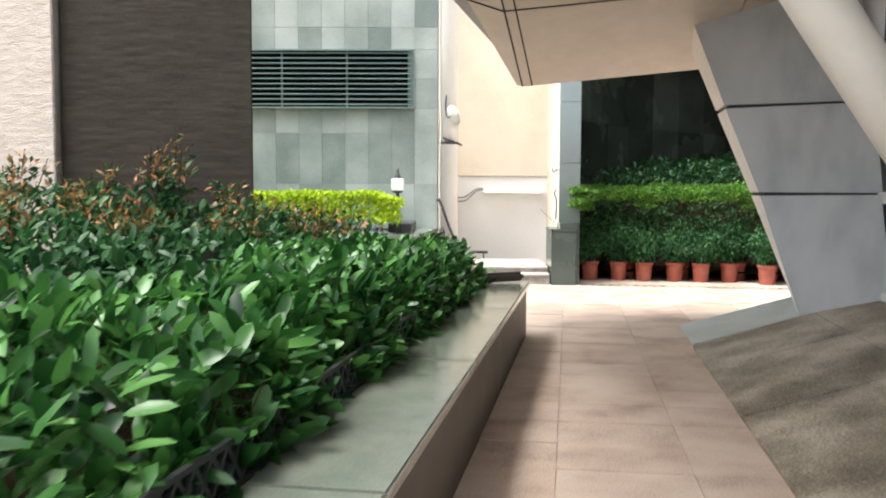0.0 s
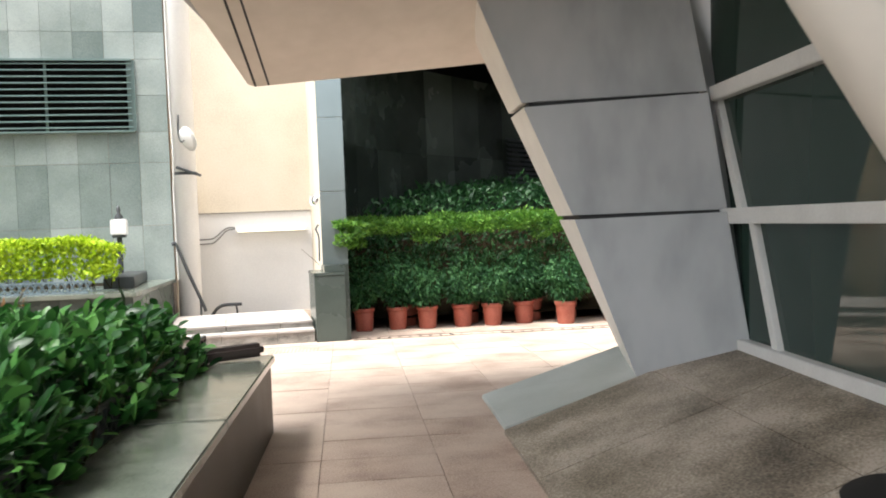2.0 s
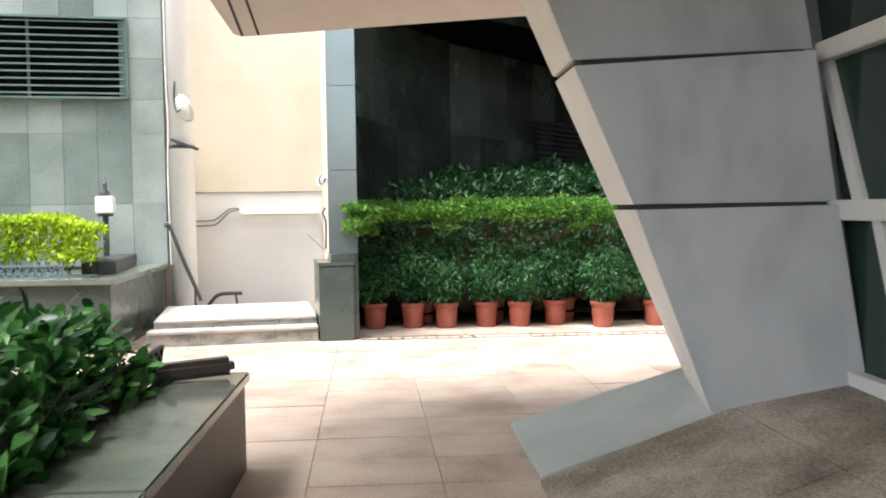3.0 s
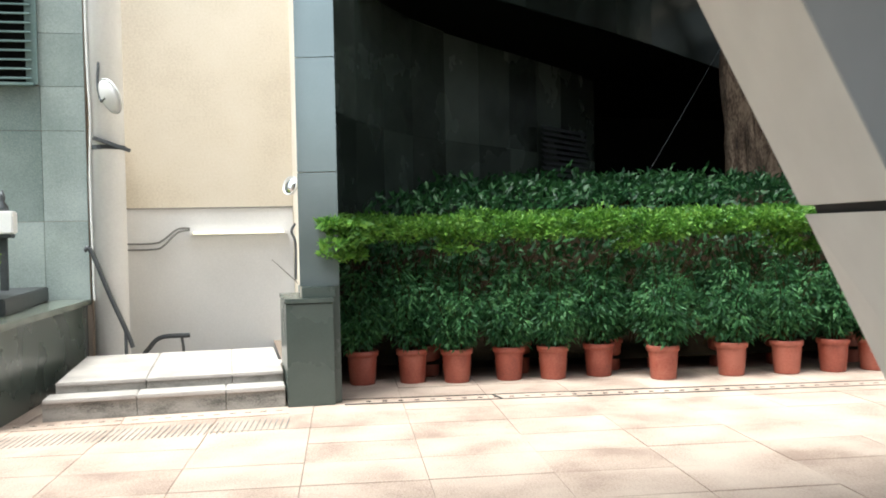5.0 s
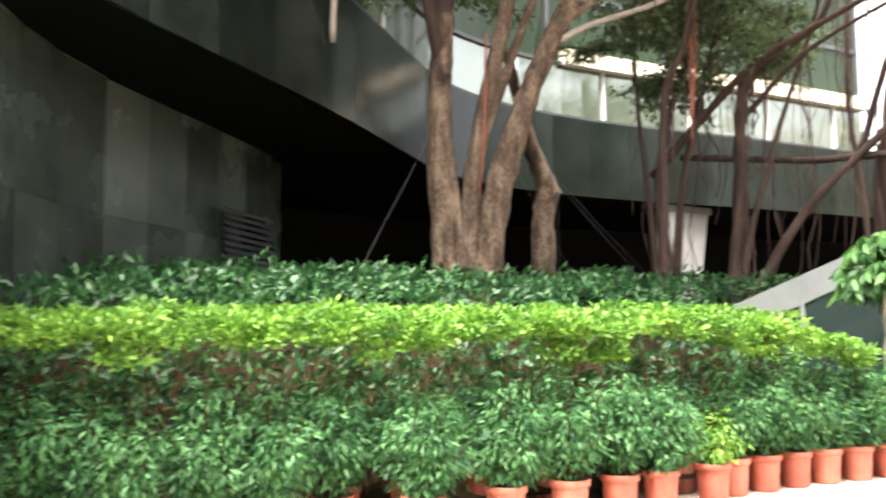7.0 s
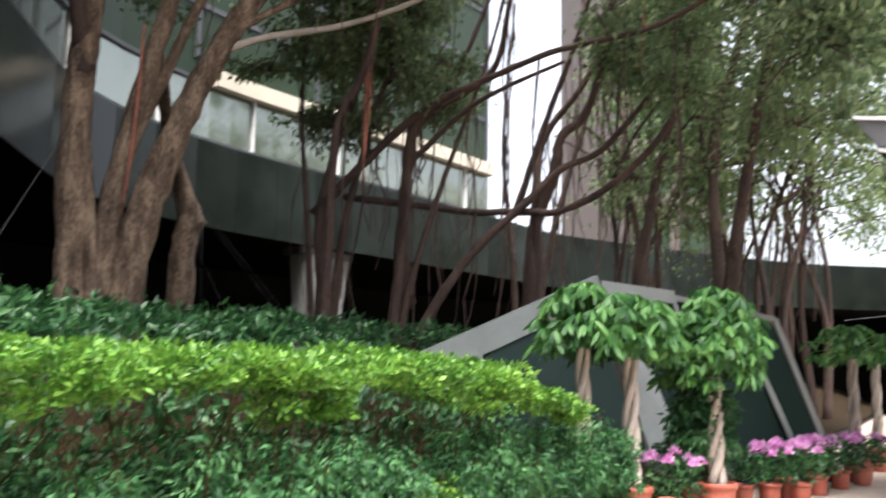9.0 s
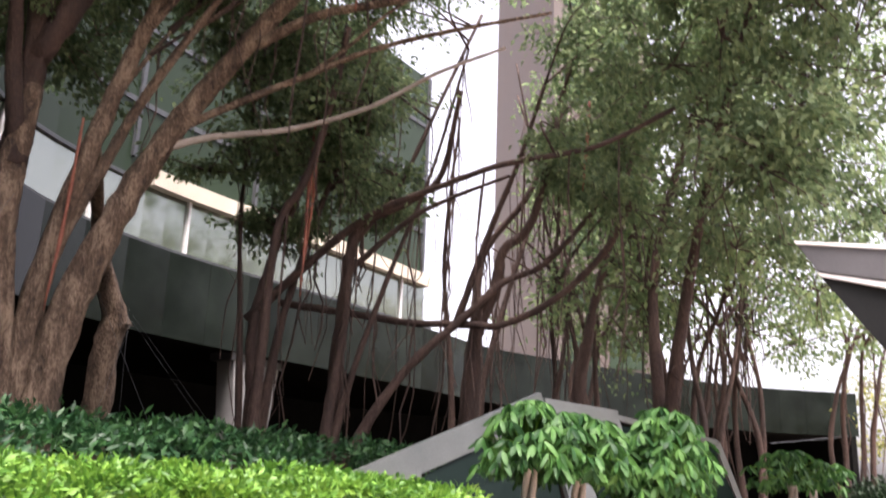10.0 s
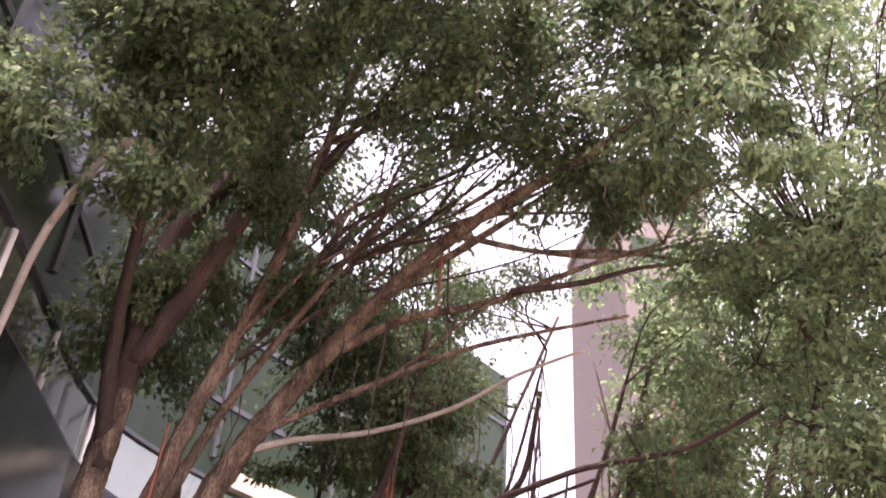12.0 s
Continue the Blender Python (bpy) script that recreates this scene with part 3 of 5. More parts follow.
def soffit_panel(name, pts, material=SOFFIT, thick=0.06):
    part(name, prism(pts, (0, 0.02, thick), 0.004), material, soffit)


def left_edge(y):
    return 0.70 - (9.34 - y) * 0.187


for y0, y1 in ((9.34, 7.91), (7.89, 5.41), (5.39, 2.9), (2.88, 0.4)):
    for s0, s1 in ((0.0, 0.5), (0.503, 1.0)):
        def across(y, s):
            return left_edge(y) + (4.7 - left_edge(y)) * s
        soffit_panel("panel", [sof(across(y0, s0), y0), sof(across(y0, s1), y0), sof(across(y1, s1), y1), sof(across(y1, s0), y1)])
for y0, y1 in ((9.34, 7.91), (7.89, 5.41), (5.39, 2.9), (2.88, 0.4)):
    a0, a1 = sof(left_edge(y0) - 0.012, y0), sof(left_edge(y1) - 0.012, y1)
    w0, w1 = 0.055, 0.055 + (9.34 - y1) * 0.19
    w0 = 0.055 + (9.34 - y0) * 0.19
    h0, h1 = 0.02 + (9.34 - y0) * 0.06, 0.02 + (9.34 - y1) * 0.06
    soffit_panel("side_panel", [a0, a1, (a1[0] - w1, a1[1], a1[2] + h1), (a0[0] - w0, a0[1], a0[2] + h0)])
def roof_z(y):
    return 2.62 + (9.4 - y) * 0.43


for y0, y1 in ((9.33, 7.9), (7.9, 5.4), (5.4, 2.9), (2.9, 0.4)):
    for dx in (0.0, 0.10):
        a, b = Vector(sof(left_edge(y0) + dx, y0)), Vector(sof(left_edge(y1) + dx, y1))
        part("seam", bar(a + Vector((-0.006, 0, 0.004)), b + Vector((-0.006, 0, 0.004)), 0.016, 0.012), SEAL, soffit)
    if y1 > 1:
        part("seam", bar(Vector(sof(left_edge(y1), y1)) + Vector((0, 0, 0.004)), Vector(sof(4.7, y1)) + Vector((0, 0, 0.004)), 0.022, 0.012), SEAL, soffit)
        w = 0.055 + (9.34 - y1) * 0.19
        p = Vector(sof(left_edge(y1) - 0.012, y1))
        part("seam", bar(p, p + Vector((-w, 0, 0.02 + (9.34 - y1) * 0.06)), 0.02, 0.012), SEAL, soffit)
# Roof out of view; its left reach is added to shade ledge and hedge.
part("unseen_roof_slab", prism([(0.62, 9.4, roof_z(9.4)), (4.7, 9.4, roof_z(9.4)), (4.7, 0.4, roof_z(0.4)), (-2.0, 0.4, roof_z(0.4)), (-1.25, 6.2, roof_z(6.2))], (0, 0, 0.4)), PANEL, soffit)

glazing = tagged(base("glazed_wall"), "leaning dark glass wall in white steel frames", "glazing", kind="structure")


def gz(y, z):
    """A point of the leaning glass wall."""
    return (3.62 + (z - 0.4) * 0.02 - (7.5 - y) * 0.17, y, z)


part("pane", prism([gz(7.9, 0.3), gz(-2, 0.3), gz(-2, 5.6), gz(7.9, 5.6)], (0.05, 0, 0)), GLASS_DARK, glazing)
for z, y1 in ((0.47, 7.42), (1.30, 7.66), (2.12, 7.86), (3.1, 7.9), (4.2, 7.9)):
    part("transom", bar(gz(y1, z), gz(-2, z), 0.14, 0.10, bevel=0.006), FRAME, glazing)
for k, (ya, za, yb, zb) in enumerate(((7.75, 2.1, 7.35, 1.32), (7.2, 1.3, 6.85, 0.47), (6.1, 4.2, 4.9, 0.47), (4.4, 4.2, 3.2, 0.47), (2.6, 4.2, 1.4, 0.47))):
    part("mullion", bar(gz(ya, za), gz(yb, zb), 0.07, 0.09, bevel=0.006), FRAME, glazing)
strut = tagged(part("leaning_strut", tube([(0.55, 4.2, 3.95), (1.72, 4.2, 2.2), (3.05, 4.2, 0.28)], [0.14, 0.14, 0.14], 20), PANEL_PALE, smooth=True), "thick leaning pale metal strut under the canopy", "strut", kind="structure")

# ---- curved building behind the trees ----
FACE = [(3.0, 15.92), (4.1, 16.75), (5.7, 17.85), (7.5, 19.15), (9.3, 20.6), (11.1, 21.95), (12.8, 22.6), (15.0, 22.8), (17.3, 22.6), (21.0, 21.95), (26.0, 21.3),
        (30.0, 20.4), (39.0, 15.2), (43.0, 10.4)]
ZB, ZT = 4.2, 5.95


def along(line, step):
    pts = [Vector((*p, 0)) for p in line]
    path = smooth_path(pts, 12)
    out, carry = [path[0]], 0.0
    for a, b in zip(path, path[1:]):
        d = (b - a).length
        while carry + d >= step:
            a = a + (b - a).normalized() * (step - carry)
            out.append(a)
            d, carry = (b - a).length, 0.0
        carry += d
    return out


def off(path, d):
    out = []
    for i, p in enumerate(path):
        t = (path[min(i + 1, len(path) - 1)] - path[max(i - 1, 0)]).normalized()
        out.append(p + Vector((-t.y, t.x, 0)) * d)
    return out


def sheet(front, back, z0, z1):
    """A solid strip that follows two plan lines."""
    bm = bmesh.new()
    rows = [[bm.verts.new((p.x, p.y, z)) for p in line] for line, z in ((front, z0), (front, z1), (back, z1), (back, z0))]
    for k in range(4):
        a, b = rows[k], rows[(k + 1) % 4]
        for i in range(len(a) - 1):
            bm.faces.new((a[i], a[i + 1], b[i + 1], b[i]))
    for i in (0, -1):
        bm.faces.new([r[i] for r in rows])
    bmesh.ops.recalc_face_normals(bm, faces=bm.faces)
    return bm


building = tagged(base("curved_building"), "curved office building of dark polished granite and ribbon windows", "building")
path = along(FACE, 1.15)
fine = along(FACE, 0.6)
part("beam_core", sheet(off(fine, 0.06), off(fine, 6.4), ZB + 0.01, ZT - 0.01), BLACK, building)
for i in range(len(path) - 1):
    a, b = path[i], path[i + 1]
    u = (b - a).normalized() * 0.004
    fa, fb = [a + u, b - u], [p for p in off([a + u, b - u], 0.05)]
    part("stone_panel", sheet(fa, fb, ZB, ZT), DARK, building)
# Walls closing the recess, coloured as its shade.
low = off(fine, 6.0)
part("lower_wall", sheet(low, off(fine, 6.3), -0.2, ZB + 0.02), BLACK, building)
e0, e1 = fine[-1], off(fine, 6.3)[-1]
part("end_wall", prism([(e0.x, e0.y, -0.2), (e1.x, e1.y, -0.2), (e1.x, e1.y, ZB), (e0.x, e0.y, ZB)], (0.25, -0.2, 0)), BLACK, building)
# ribbon windows, cream band and upper glazing
near = [p for p in fine if p.x < 25.5]
part("window_glass", sheet(off(near, 0.35), off(near, 0.40), ZT, 7.25), GLASS_SKY, building)
mid = [p for p in near if p.x > 15.2]
SAND = varied("sandy_band_render", [(0.46, 0.41, 0.32), (0.58, 0.53, 0.43)], 1.5, 30, (0.6, 0.8), 0.05)
part("cream_band", sheet(off(mid, 0.12), off(mid, 0.55), 7.25, 7.60), SAND, building)
first = [p for p in near if p.x < 15.4]
part("window_rail", sheet(off(first, 0.28), off(first, 0.42), 7.25, 7.33), CAST, building)
part("upper_glass", sheet(off(near, 0.40), off(near, 6.0), 7.56, 14.0), GLASS_GREEN, building)
for z in (8.9, 10.6, 12.3):
    part("transom", sheet(off(near, 0.36), off(near, 0.42), z, z + 0.12), CAST, building)
part("upper_glass", sheet(off(first, 0.40), off(first, 6.0), 7.33, 7.56), GLASS_GREEN, building)
part("window_sill", sheet(off(near, 0.02), off(near, 0.40), ZT, ZT + 0.06), CAST, building)
wpath = along(FACE, 2.6)
for p in off([q for q in wpath if q.x < 25.5], 0.33):
    part("mullion", box(p.x - 0.035, p.x + 0.035, p.y - 0.05, p.y + 0.05, ZT, 7.25), FRAME, building)
for p in off([q for q in along(FACE, 3.5) if q.x < 25.5], 0.38):
    part("upper_mullion", box(p.x - 0.05, p.x + 0.05, p.y - 0.06, p.y + 0.06, 7.75, 14.0), CAST, building)

# dark stone wall below the beam, nearest the pilaster
dark_wall = tagged(base("wall_dark"), "dark polished granite wall behind the planting", "wall", kind="structure")
LOW = [(1.775, 12.86), (1.79, 14.4), (2.3, 16.2), (3.6, 18.3), (5.6, 20.2), (7.4, 21.9), (8.6, 23.4)]
lp = along(LOW, 0.95)
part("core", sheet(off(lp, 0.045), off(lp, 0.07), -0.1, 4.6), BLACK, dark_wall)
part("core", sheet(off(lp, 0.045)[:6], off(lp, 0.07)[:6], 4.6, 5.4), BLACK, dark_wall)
for a, b in zip(lp, lp[1:]):
    u = (b - a).normalized() * 0.004
    for z0, z1 in ((0, 1.45), (1.455, 2.6), (2.605, 4.19)) + (((4.195, 5.4),) if a.x < 3.6 else ()):
        part("stone_panel", sheet([a + u, b - u], off([a + u, b - u], 0.04), z0, z1), DARK_WALL, dark_wall)
support = tagged(base("tapered_pier", 18.7, 22.6, 0), "grey concrete pier, wider at the top, under the dark beam", "pier")
part("shaft", prism([(-0.35, 0, 0.8), (0.35, 0, 0.8), (0.95, 0, 4.02), (-0.75, 0, 4.02)], (0.1, 0.55, 0), 0.01), CONCRETE, support)
part("bearing_plate", box(-0.85, 1.05, -0.03, 0.6, 4.02, 4.19, 0.01), CAST, support)
low_vent = tagged(base("vent_grille", 6.9, 21.25, 1.9, 43), "dark louvred grille low in the recess", "vent")
for i in range(12):
    part("blade", prism([(-0.9, -0.06, i * 0.1), (-0.9, 0.0, i * 0.1 + 0.06), (-0.9, 0.0, i * 0.1 + 0.05), (-0.9, -0.06, i * 0.1 - 0.01)], (1.8, 0, 0)), CAST, low_vent)

# ---- planting beds ----
def pot_line(x):
    """y of the row of pots."""
    return 13.42 - 0.155 * (x - 2.03)


def bed_z(x, y):
    d = y - pot_line(x)
    return 0.05 + 1.25 / (1 + math.exp(-(d - 1.9) * 1.6))


def bed():
    bm = bmesh.new()
    nx, ny = 60, 24
    g = []
    for i in range(nx + 1):
        x = 1.76 + i * 0.85
        row = []
        for j in range(ny + 1):
            y = pot_line(min(x, 12)) + 0.22 + j * 0.62
            if x > 12:
                y += (x - 12) * 0.02
            row.append(bm.verts.new((x, y, bed_z(min(x, 12), y) + 0.05 * noise.noise((x, y, 0)))))
        g.append(row)
    for i in range(nx):
        for j in range(ny):
            bm.faces.new((g[i][j], g[i + 1][j], g[i + 1][j + 1], g[i][j + 1]))
    return bm


soil_bed = tagged(part("planting_bed", bed(), SOIL, smooth=True), "dark soil of the raised planting bed", "soil", kind="structure")


def hedge_points(n, f, rng, shell=0.65):
    """Points in the unit box, mostly near its skin, passed through f to the place of the hedge."""
    p = rng.uniform(0, 1, (n, 3))
    k = int(n * shell)
    ax = rng.integers(0, 3, k)
    side = rng.uniform(0, 1, k)
    top = rng.uniform(0, 0.12, k)
    for i in range(k):
        a = ax[i]
        if a == 0:
            p[i, 1] = top[i]
        else:
            p[i, 2] = 1 - top[i] * 0.8
    return np.array([f(*q) for q in p])


def bumpy(x, y, amount, scale):
    return amount * noise.noise((x * scale, y * scale, 1.7)) + amount * 0.5 * noise.noise((x * scale * 2.7, y * scale * 2.7, 5.1))


def thing(name, label, category, x, y, z):
    return tagged(base(name, x, y, z), label, category)


def twigs(parent, starts, rng, height, lean=0.3, r=0.006, name="twig"):
    bm = bmesh.new()
    for s in starts:
        p = Vector(s)
        pts = [p]
        d = Vector((rng.uniform(-lean, lean), rng.uniform(-lean, lean), 1)).normalized()
        for k in range(4):
            d = (d + Vector((rng.uniform(-0.5, 0.5), rng.uniform(-0.5, 0.5), 0.2))).normalized()
            p = p + d * height / 4
            pts.append(p)
        tube(pts, [r * (1 - k / 5) for k in range(5)], 4, 0, None, bm)
    ob = part(name, bm, TWIG, parent)
    ob["kind"] = "stuff"
    return ob


# broad-leaved hedge along the ledge
hedge_near = thing("broadleaf_hedge", "glossy broad-leaved green hedge behind the granite ledge", "hedge", -0.8, 3.5, 0.4)
hedge_near.matrix_basis = Matrix()


def near_place(u, v, w):
    y = -2.0 + u * 9.9
    edge = 0.235 - (8.24 - y) * 0.155
    x = edge + 0.03 - v * (1.25 + 0.2 * math.sin(y))
    top = 0.88 + bumpy(x, y, 0.13, 1.6) - 0.30 * max(0, (0.12 - v)) / 0.12 - 0.1 * max(0, (y - 7.3))
    return (x + (0.05 * math.sin(y * 5)), y, 0.5 + w * (top - 0.5))


def up_out(pts, cx=None):
    d = np.zeros((len(pts), 3))
    d[:, 2] = 0.7
    d[:, 0] = 0.25
    return d


pn = hedge_points(9800, near_place, RNG, 0.68)
pn = pn[(pn[:, 2] > 0.72) | (RNG.random(len(pn)) < 0.8)]
old = pn[:, 1] < 4.6 + RNG.normal(0, 0.5, len(pn))
broad_leaves("foliage", hedge_near, pn[old], up_out(pn[old]), 0.145, 0.056, BIG_LEAF, RNG, spread=0.6, curl=0.22)["kind"] = "stuff"
young = np.repeat(pn[~old], 2, axis=0)
young = young + RNG.normal(0, 0.035, young.shape)
broad_leaves("foliage", hedge_near, young, up_out(young), 0.105, 0.044, BIG_LEAF, RNG, spread=0.6, curl=0.22)["kind"] = "stuff"
twigs(hedge_near, [near_place(RND.random(), RND.random() * 0.6, 0.0)[:2] + (0.4,) for i in range(220)], RND, 0.42)

hedge_dark = thing("dark_hedge", "dense dark green hedge in the planter", "hedge", 0, 0, 0)


def dark_place(u, v, w):
    y = -1.0 + u * 8.6
    edge = 0.24 - (8.24 - y) * 0.155 - 1.2
    x = edge - v * 2.4
    top = 0.96 + bumpy(x, y, 0.16, 1.2) + 0.30 * v + 0.04 * max(0, y - 4)
    return (x, y, 0.45 + w * (top - 0.45))


pd = hedge_points(7200, dark_place, RNG, 0.8)
broad_leaves("foliage", hedge_dark, pd, up_out(pd), 0.095, 0.042, SHRUB_LEAF, RNG, spread=0.7)["kind"] = "stuff"
twigs(hedge_dark, [dark_place(RND.random(), RND.random(), 0.0)[:2] + (0.4,) for i in range(160)], RND, 0.5)


def red_shrub(x, y, h, r, n):
    ob = thing("red_tipped_shrub", "shrub with orange-red young leaves above green ones", "shrub", x, y, 0.5)
    pts = []
    bm = bmesh.new()
    for k in range(9):
        a = RND.uniform(0, 6.28)
        e = Vector((math.cos(a) * r * RND.uniform(0.2, 1), math.sin(a) * r * RND.uniform(0.2, 1), h * RND.uniform(0.7, 1.05)))
        pa = smooth_path([(0, 0, -0.1), (e.x * 0.4, e.y * 0.4, e.z * 0.5), e], 4)
        tube(pa, [0.009 - 0.0007 * i for i in range(len(pa))], 5, 0, None, bm)
        for i in range(n // 9):
            s = RND.uniform(0.3, 1.0)
            q = pa[min(int(s * (len(pa) - 1)), len(pa) - 1)]
            pts.append((q.x + RND.gauss(0, 0.05), q.y + RND.gauss(0, 0.05), q.z + RND.gauss(0, 0.05)))
    part("stem", bm, TWIG, ob)["kind"] = "stuff"
    pts = np.array(pts)
    hi = (pts[:, 2] > h * 0.68) & (RNG.random(len(pts)) < 0.62)
    leaves("young_leaves", ob, pts[hi], up_out(pts[hi]), 0.075, 0.026, RED_LEAF, RNG, label="orange-red young leaves")["kind"] = "stuff"
    leaves("foliage", ob, pts[~hi], up_out(pts[~hi]), 0.085, 0.034, SHRUB_LEAF, RNG)["kind"] = "stuff"
    tagged(ob, group="red shrubs in the planter")


for x, y, h, r, n in ((-2.2, 6.9, 1.12, 0.2, 380), (-2.75, 6.7, 0.9, 0.4, 480), (-3.3, 6.5, 0.95, 0.4, 480), (-1.75, 7.0, 0.78, 0.35, 420), (-1.3, 7.3, 0.68, 0.32, 420), (-0.95, 7.4, 0.55, 0.3, 300), (-2.4, 6.2, 0.75, 0.4, 420), (-1.5, 6.4, 0.66, 0.38, 420), (-1.95, 5.6, 0.66, 0.38, 400), (-1.1, 6.9, 0.6, 0.36, 380),
                      (-3.0, 5.6, 0.8, 0.4, 420), (-3.9, 6.6, 0.95, 0.35, 380), (-2.6, 5.0, 0.68, 0.35, 360)):
    red_shrub(x, y, h * 1.16, r * 1.2, int(n * 1.8))

# clipped yellow hedge in the far planter
hedge_yellow = thing("yellow_hedge", "clipped bright yellow-green hedge in the raised planter", "hedge", 0, 0, 0)


def yellow_place(u, v, w):
    x = -6.0 + u * 5.2
    y = 12.72 - (x + 0.6) * 0.205 + v * 0.9
    top = 1.27 + bumpy(x, y, 0.05, 2.5) - 0.1 * max(0, (x + 1.15)) / 0.35
    return (x, y, 0.85 + w * (top - 0.85))


py = hedge_points(21000, yellow_place, RNG, 0.85)
leaves("foliage", hedge_yellow, py, up_out(py), 0.07, 0.036, YELLOW_LEAF, RNG)["kind"] = "stuff"
twigs(hedge_yellow, [yellow_place(RND.random(), RND.random(), 0.0)[:2] + (0.72,) for i in range(120)], RND, 0.45, 0.3, 0.005)

# lime hedge behind the pots
hedge_lime = thing("lime_hedge", "clipped lime-green hedge with bare brown twigs below", "hedge", 0, 0, 0)


def sprays(places, rng, per, flat):
    """Leaves in loose flattened tufts: points and the way each leaf faces."""
    pts, out = [], []
    for x, y, z, r in places:
        g = rng.normal(0, 1, (per, 3))
        g /= np.linalg.norm(g, axis=1)[:, None]
        q = g * r * rng.uniform(0.35, 1, (per, 1)) ** 0.6 * np.array([1, 1, flat])
        pts.append(q + np.array([x, y, z]))
        out.append(g * np.array([0.9, 0.9, 0.4]) + np.array([0, -0.1, 0.45]))
    return np.concatenate(pts), np.concatenate(out)


places = []
while len(places) < 400:
    x, u = 1.86 + RND.random() * 6.7, RND.random()
    fall = 0.3 * max(0.0, x - 7.6)
    if u < 0.5:
        y = pot_line(x) + 0.16 + RND.random() * 1.05
        places.append((x, y, 1.36 + bumpy(x, y, 0.10, 1.9) - fall, RND.uniform(0.12, 0.21)))
    else:
        z = 1.0 + RND.random() ** 0.55 * 0.36
        if z < 1.22 and noise.noise((x * 1.25, 3.1, z * 1.6)) < 0.2:
            continue
        y = pot_line(x) - 0.08 + RND.random() * 0.16 + (1.3 - z) * 0.2 + bumpy(x, z, 0.12, 2.3)
        places.append((x, y, z - fall, RND.uniform(0.10, 0.18)))
for i in range(36):
    u = RND.random()
    places.append((1.68 + u * 0.45, 12.48 + 0.3 * RND.random() + 0.7 * u, RND.choice((1.34, 1.32, 1.28, 1.22, 1.10)) + RND.uniform(-0.04, 0.04), RND.uniform(0.06, 0.11)))
ph, pd_out = sprays(places, RNG, 96, 0.32)
leaves("foliage", hedge_lime, ph, pd_out, 0.052, 0.027, HEDGE_LEAF, RNG, spread=0.4)["kind"] = "stuff"
twigs(hedge_lime, [(x, pot_line(x) + RND.uniform(0.35, 1.0), 0.2) for x in [1.9 + RND.random() * 6.5 for i in range(190)]], RND, 1.1, 0.3, 0.009)

# dark shrubs over the mound
pts = []
for i in range(24000):
    x = 1.9 + (RND.random() ** 1.2) * 17.0
    d = 1.2 + RND.random() ** 1.5 * 6.0
    y = pot_line(min(x, 12)) + d
    if y > (14.8 + (x - 1.76) * 1.55 if x < 4 else 18.2 + (x - 4) * 0.8):
        continue
    if x > 9.7 and y < 15.6:
        continue
    t = bed_z(min(x, 12), y) + 0.48 + bumpy(x, y, 0.2, 1.6) + 0.04 * min(d, 5)
    pts.append((x, y, t - abs(RND.gauss(0, 0.14))))
pts = np.array(pts)
seeds = pts[RNG.choice(len(pts), 46, replace=False)]
near_seed = np.argmin(((pts[:, None, :2] - seeds[None, :, :2]) ** 2).sum(2), 1)
for k in range(len(seeds)):
    mine = pts[near_seed == k]
    if len(mine) < 20:
        continue
    sx, sy = float(mine[:, 0].mean()), float(mine[:, 1].mean())
    shrub = thing("shrub", "dark green leafy shrub on the mound under the trees", "shrub", sx, sy, bed_z(min(sx, 12), sy))
    tagged(shrub, group="shrubs on the mound")
    loc = mine - np.array([sx, sy, bed_z(min(sx, 12), sy)])
    leaves("foliage", shrub, loc, up_out(loc) + np.array([0, -0.2, 0]), 0.12, 0.048, SHRUB_LEAF, RNG)["kind"] = "stuff"
    twigs(shrub, [tuple(q * np.array([1, 1, 0]) - np.array([0, 0, 0.05])) for q in loc[:14]], RND, 0.45, 0.4, 0.007)


# ---- potted plants ----
def pot_bm(r=0.134, h=0.285):
    return lathe([(r * 0.77, 0), (r * 0.80, 0.012), (r * 0.92, h * 0.80), (r * 0.92, h * 0.83), (r * 1.02, h * 0.84), (r * 1.04, h * 0.98), (r * 1.0, h), (r * 0.92, h), (r * 0.90, h * 0.88)], 24)


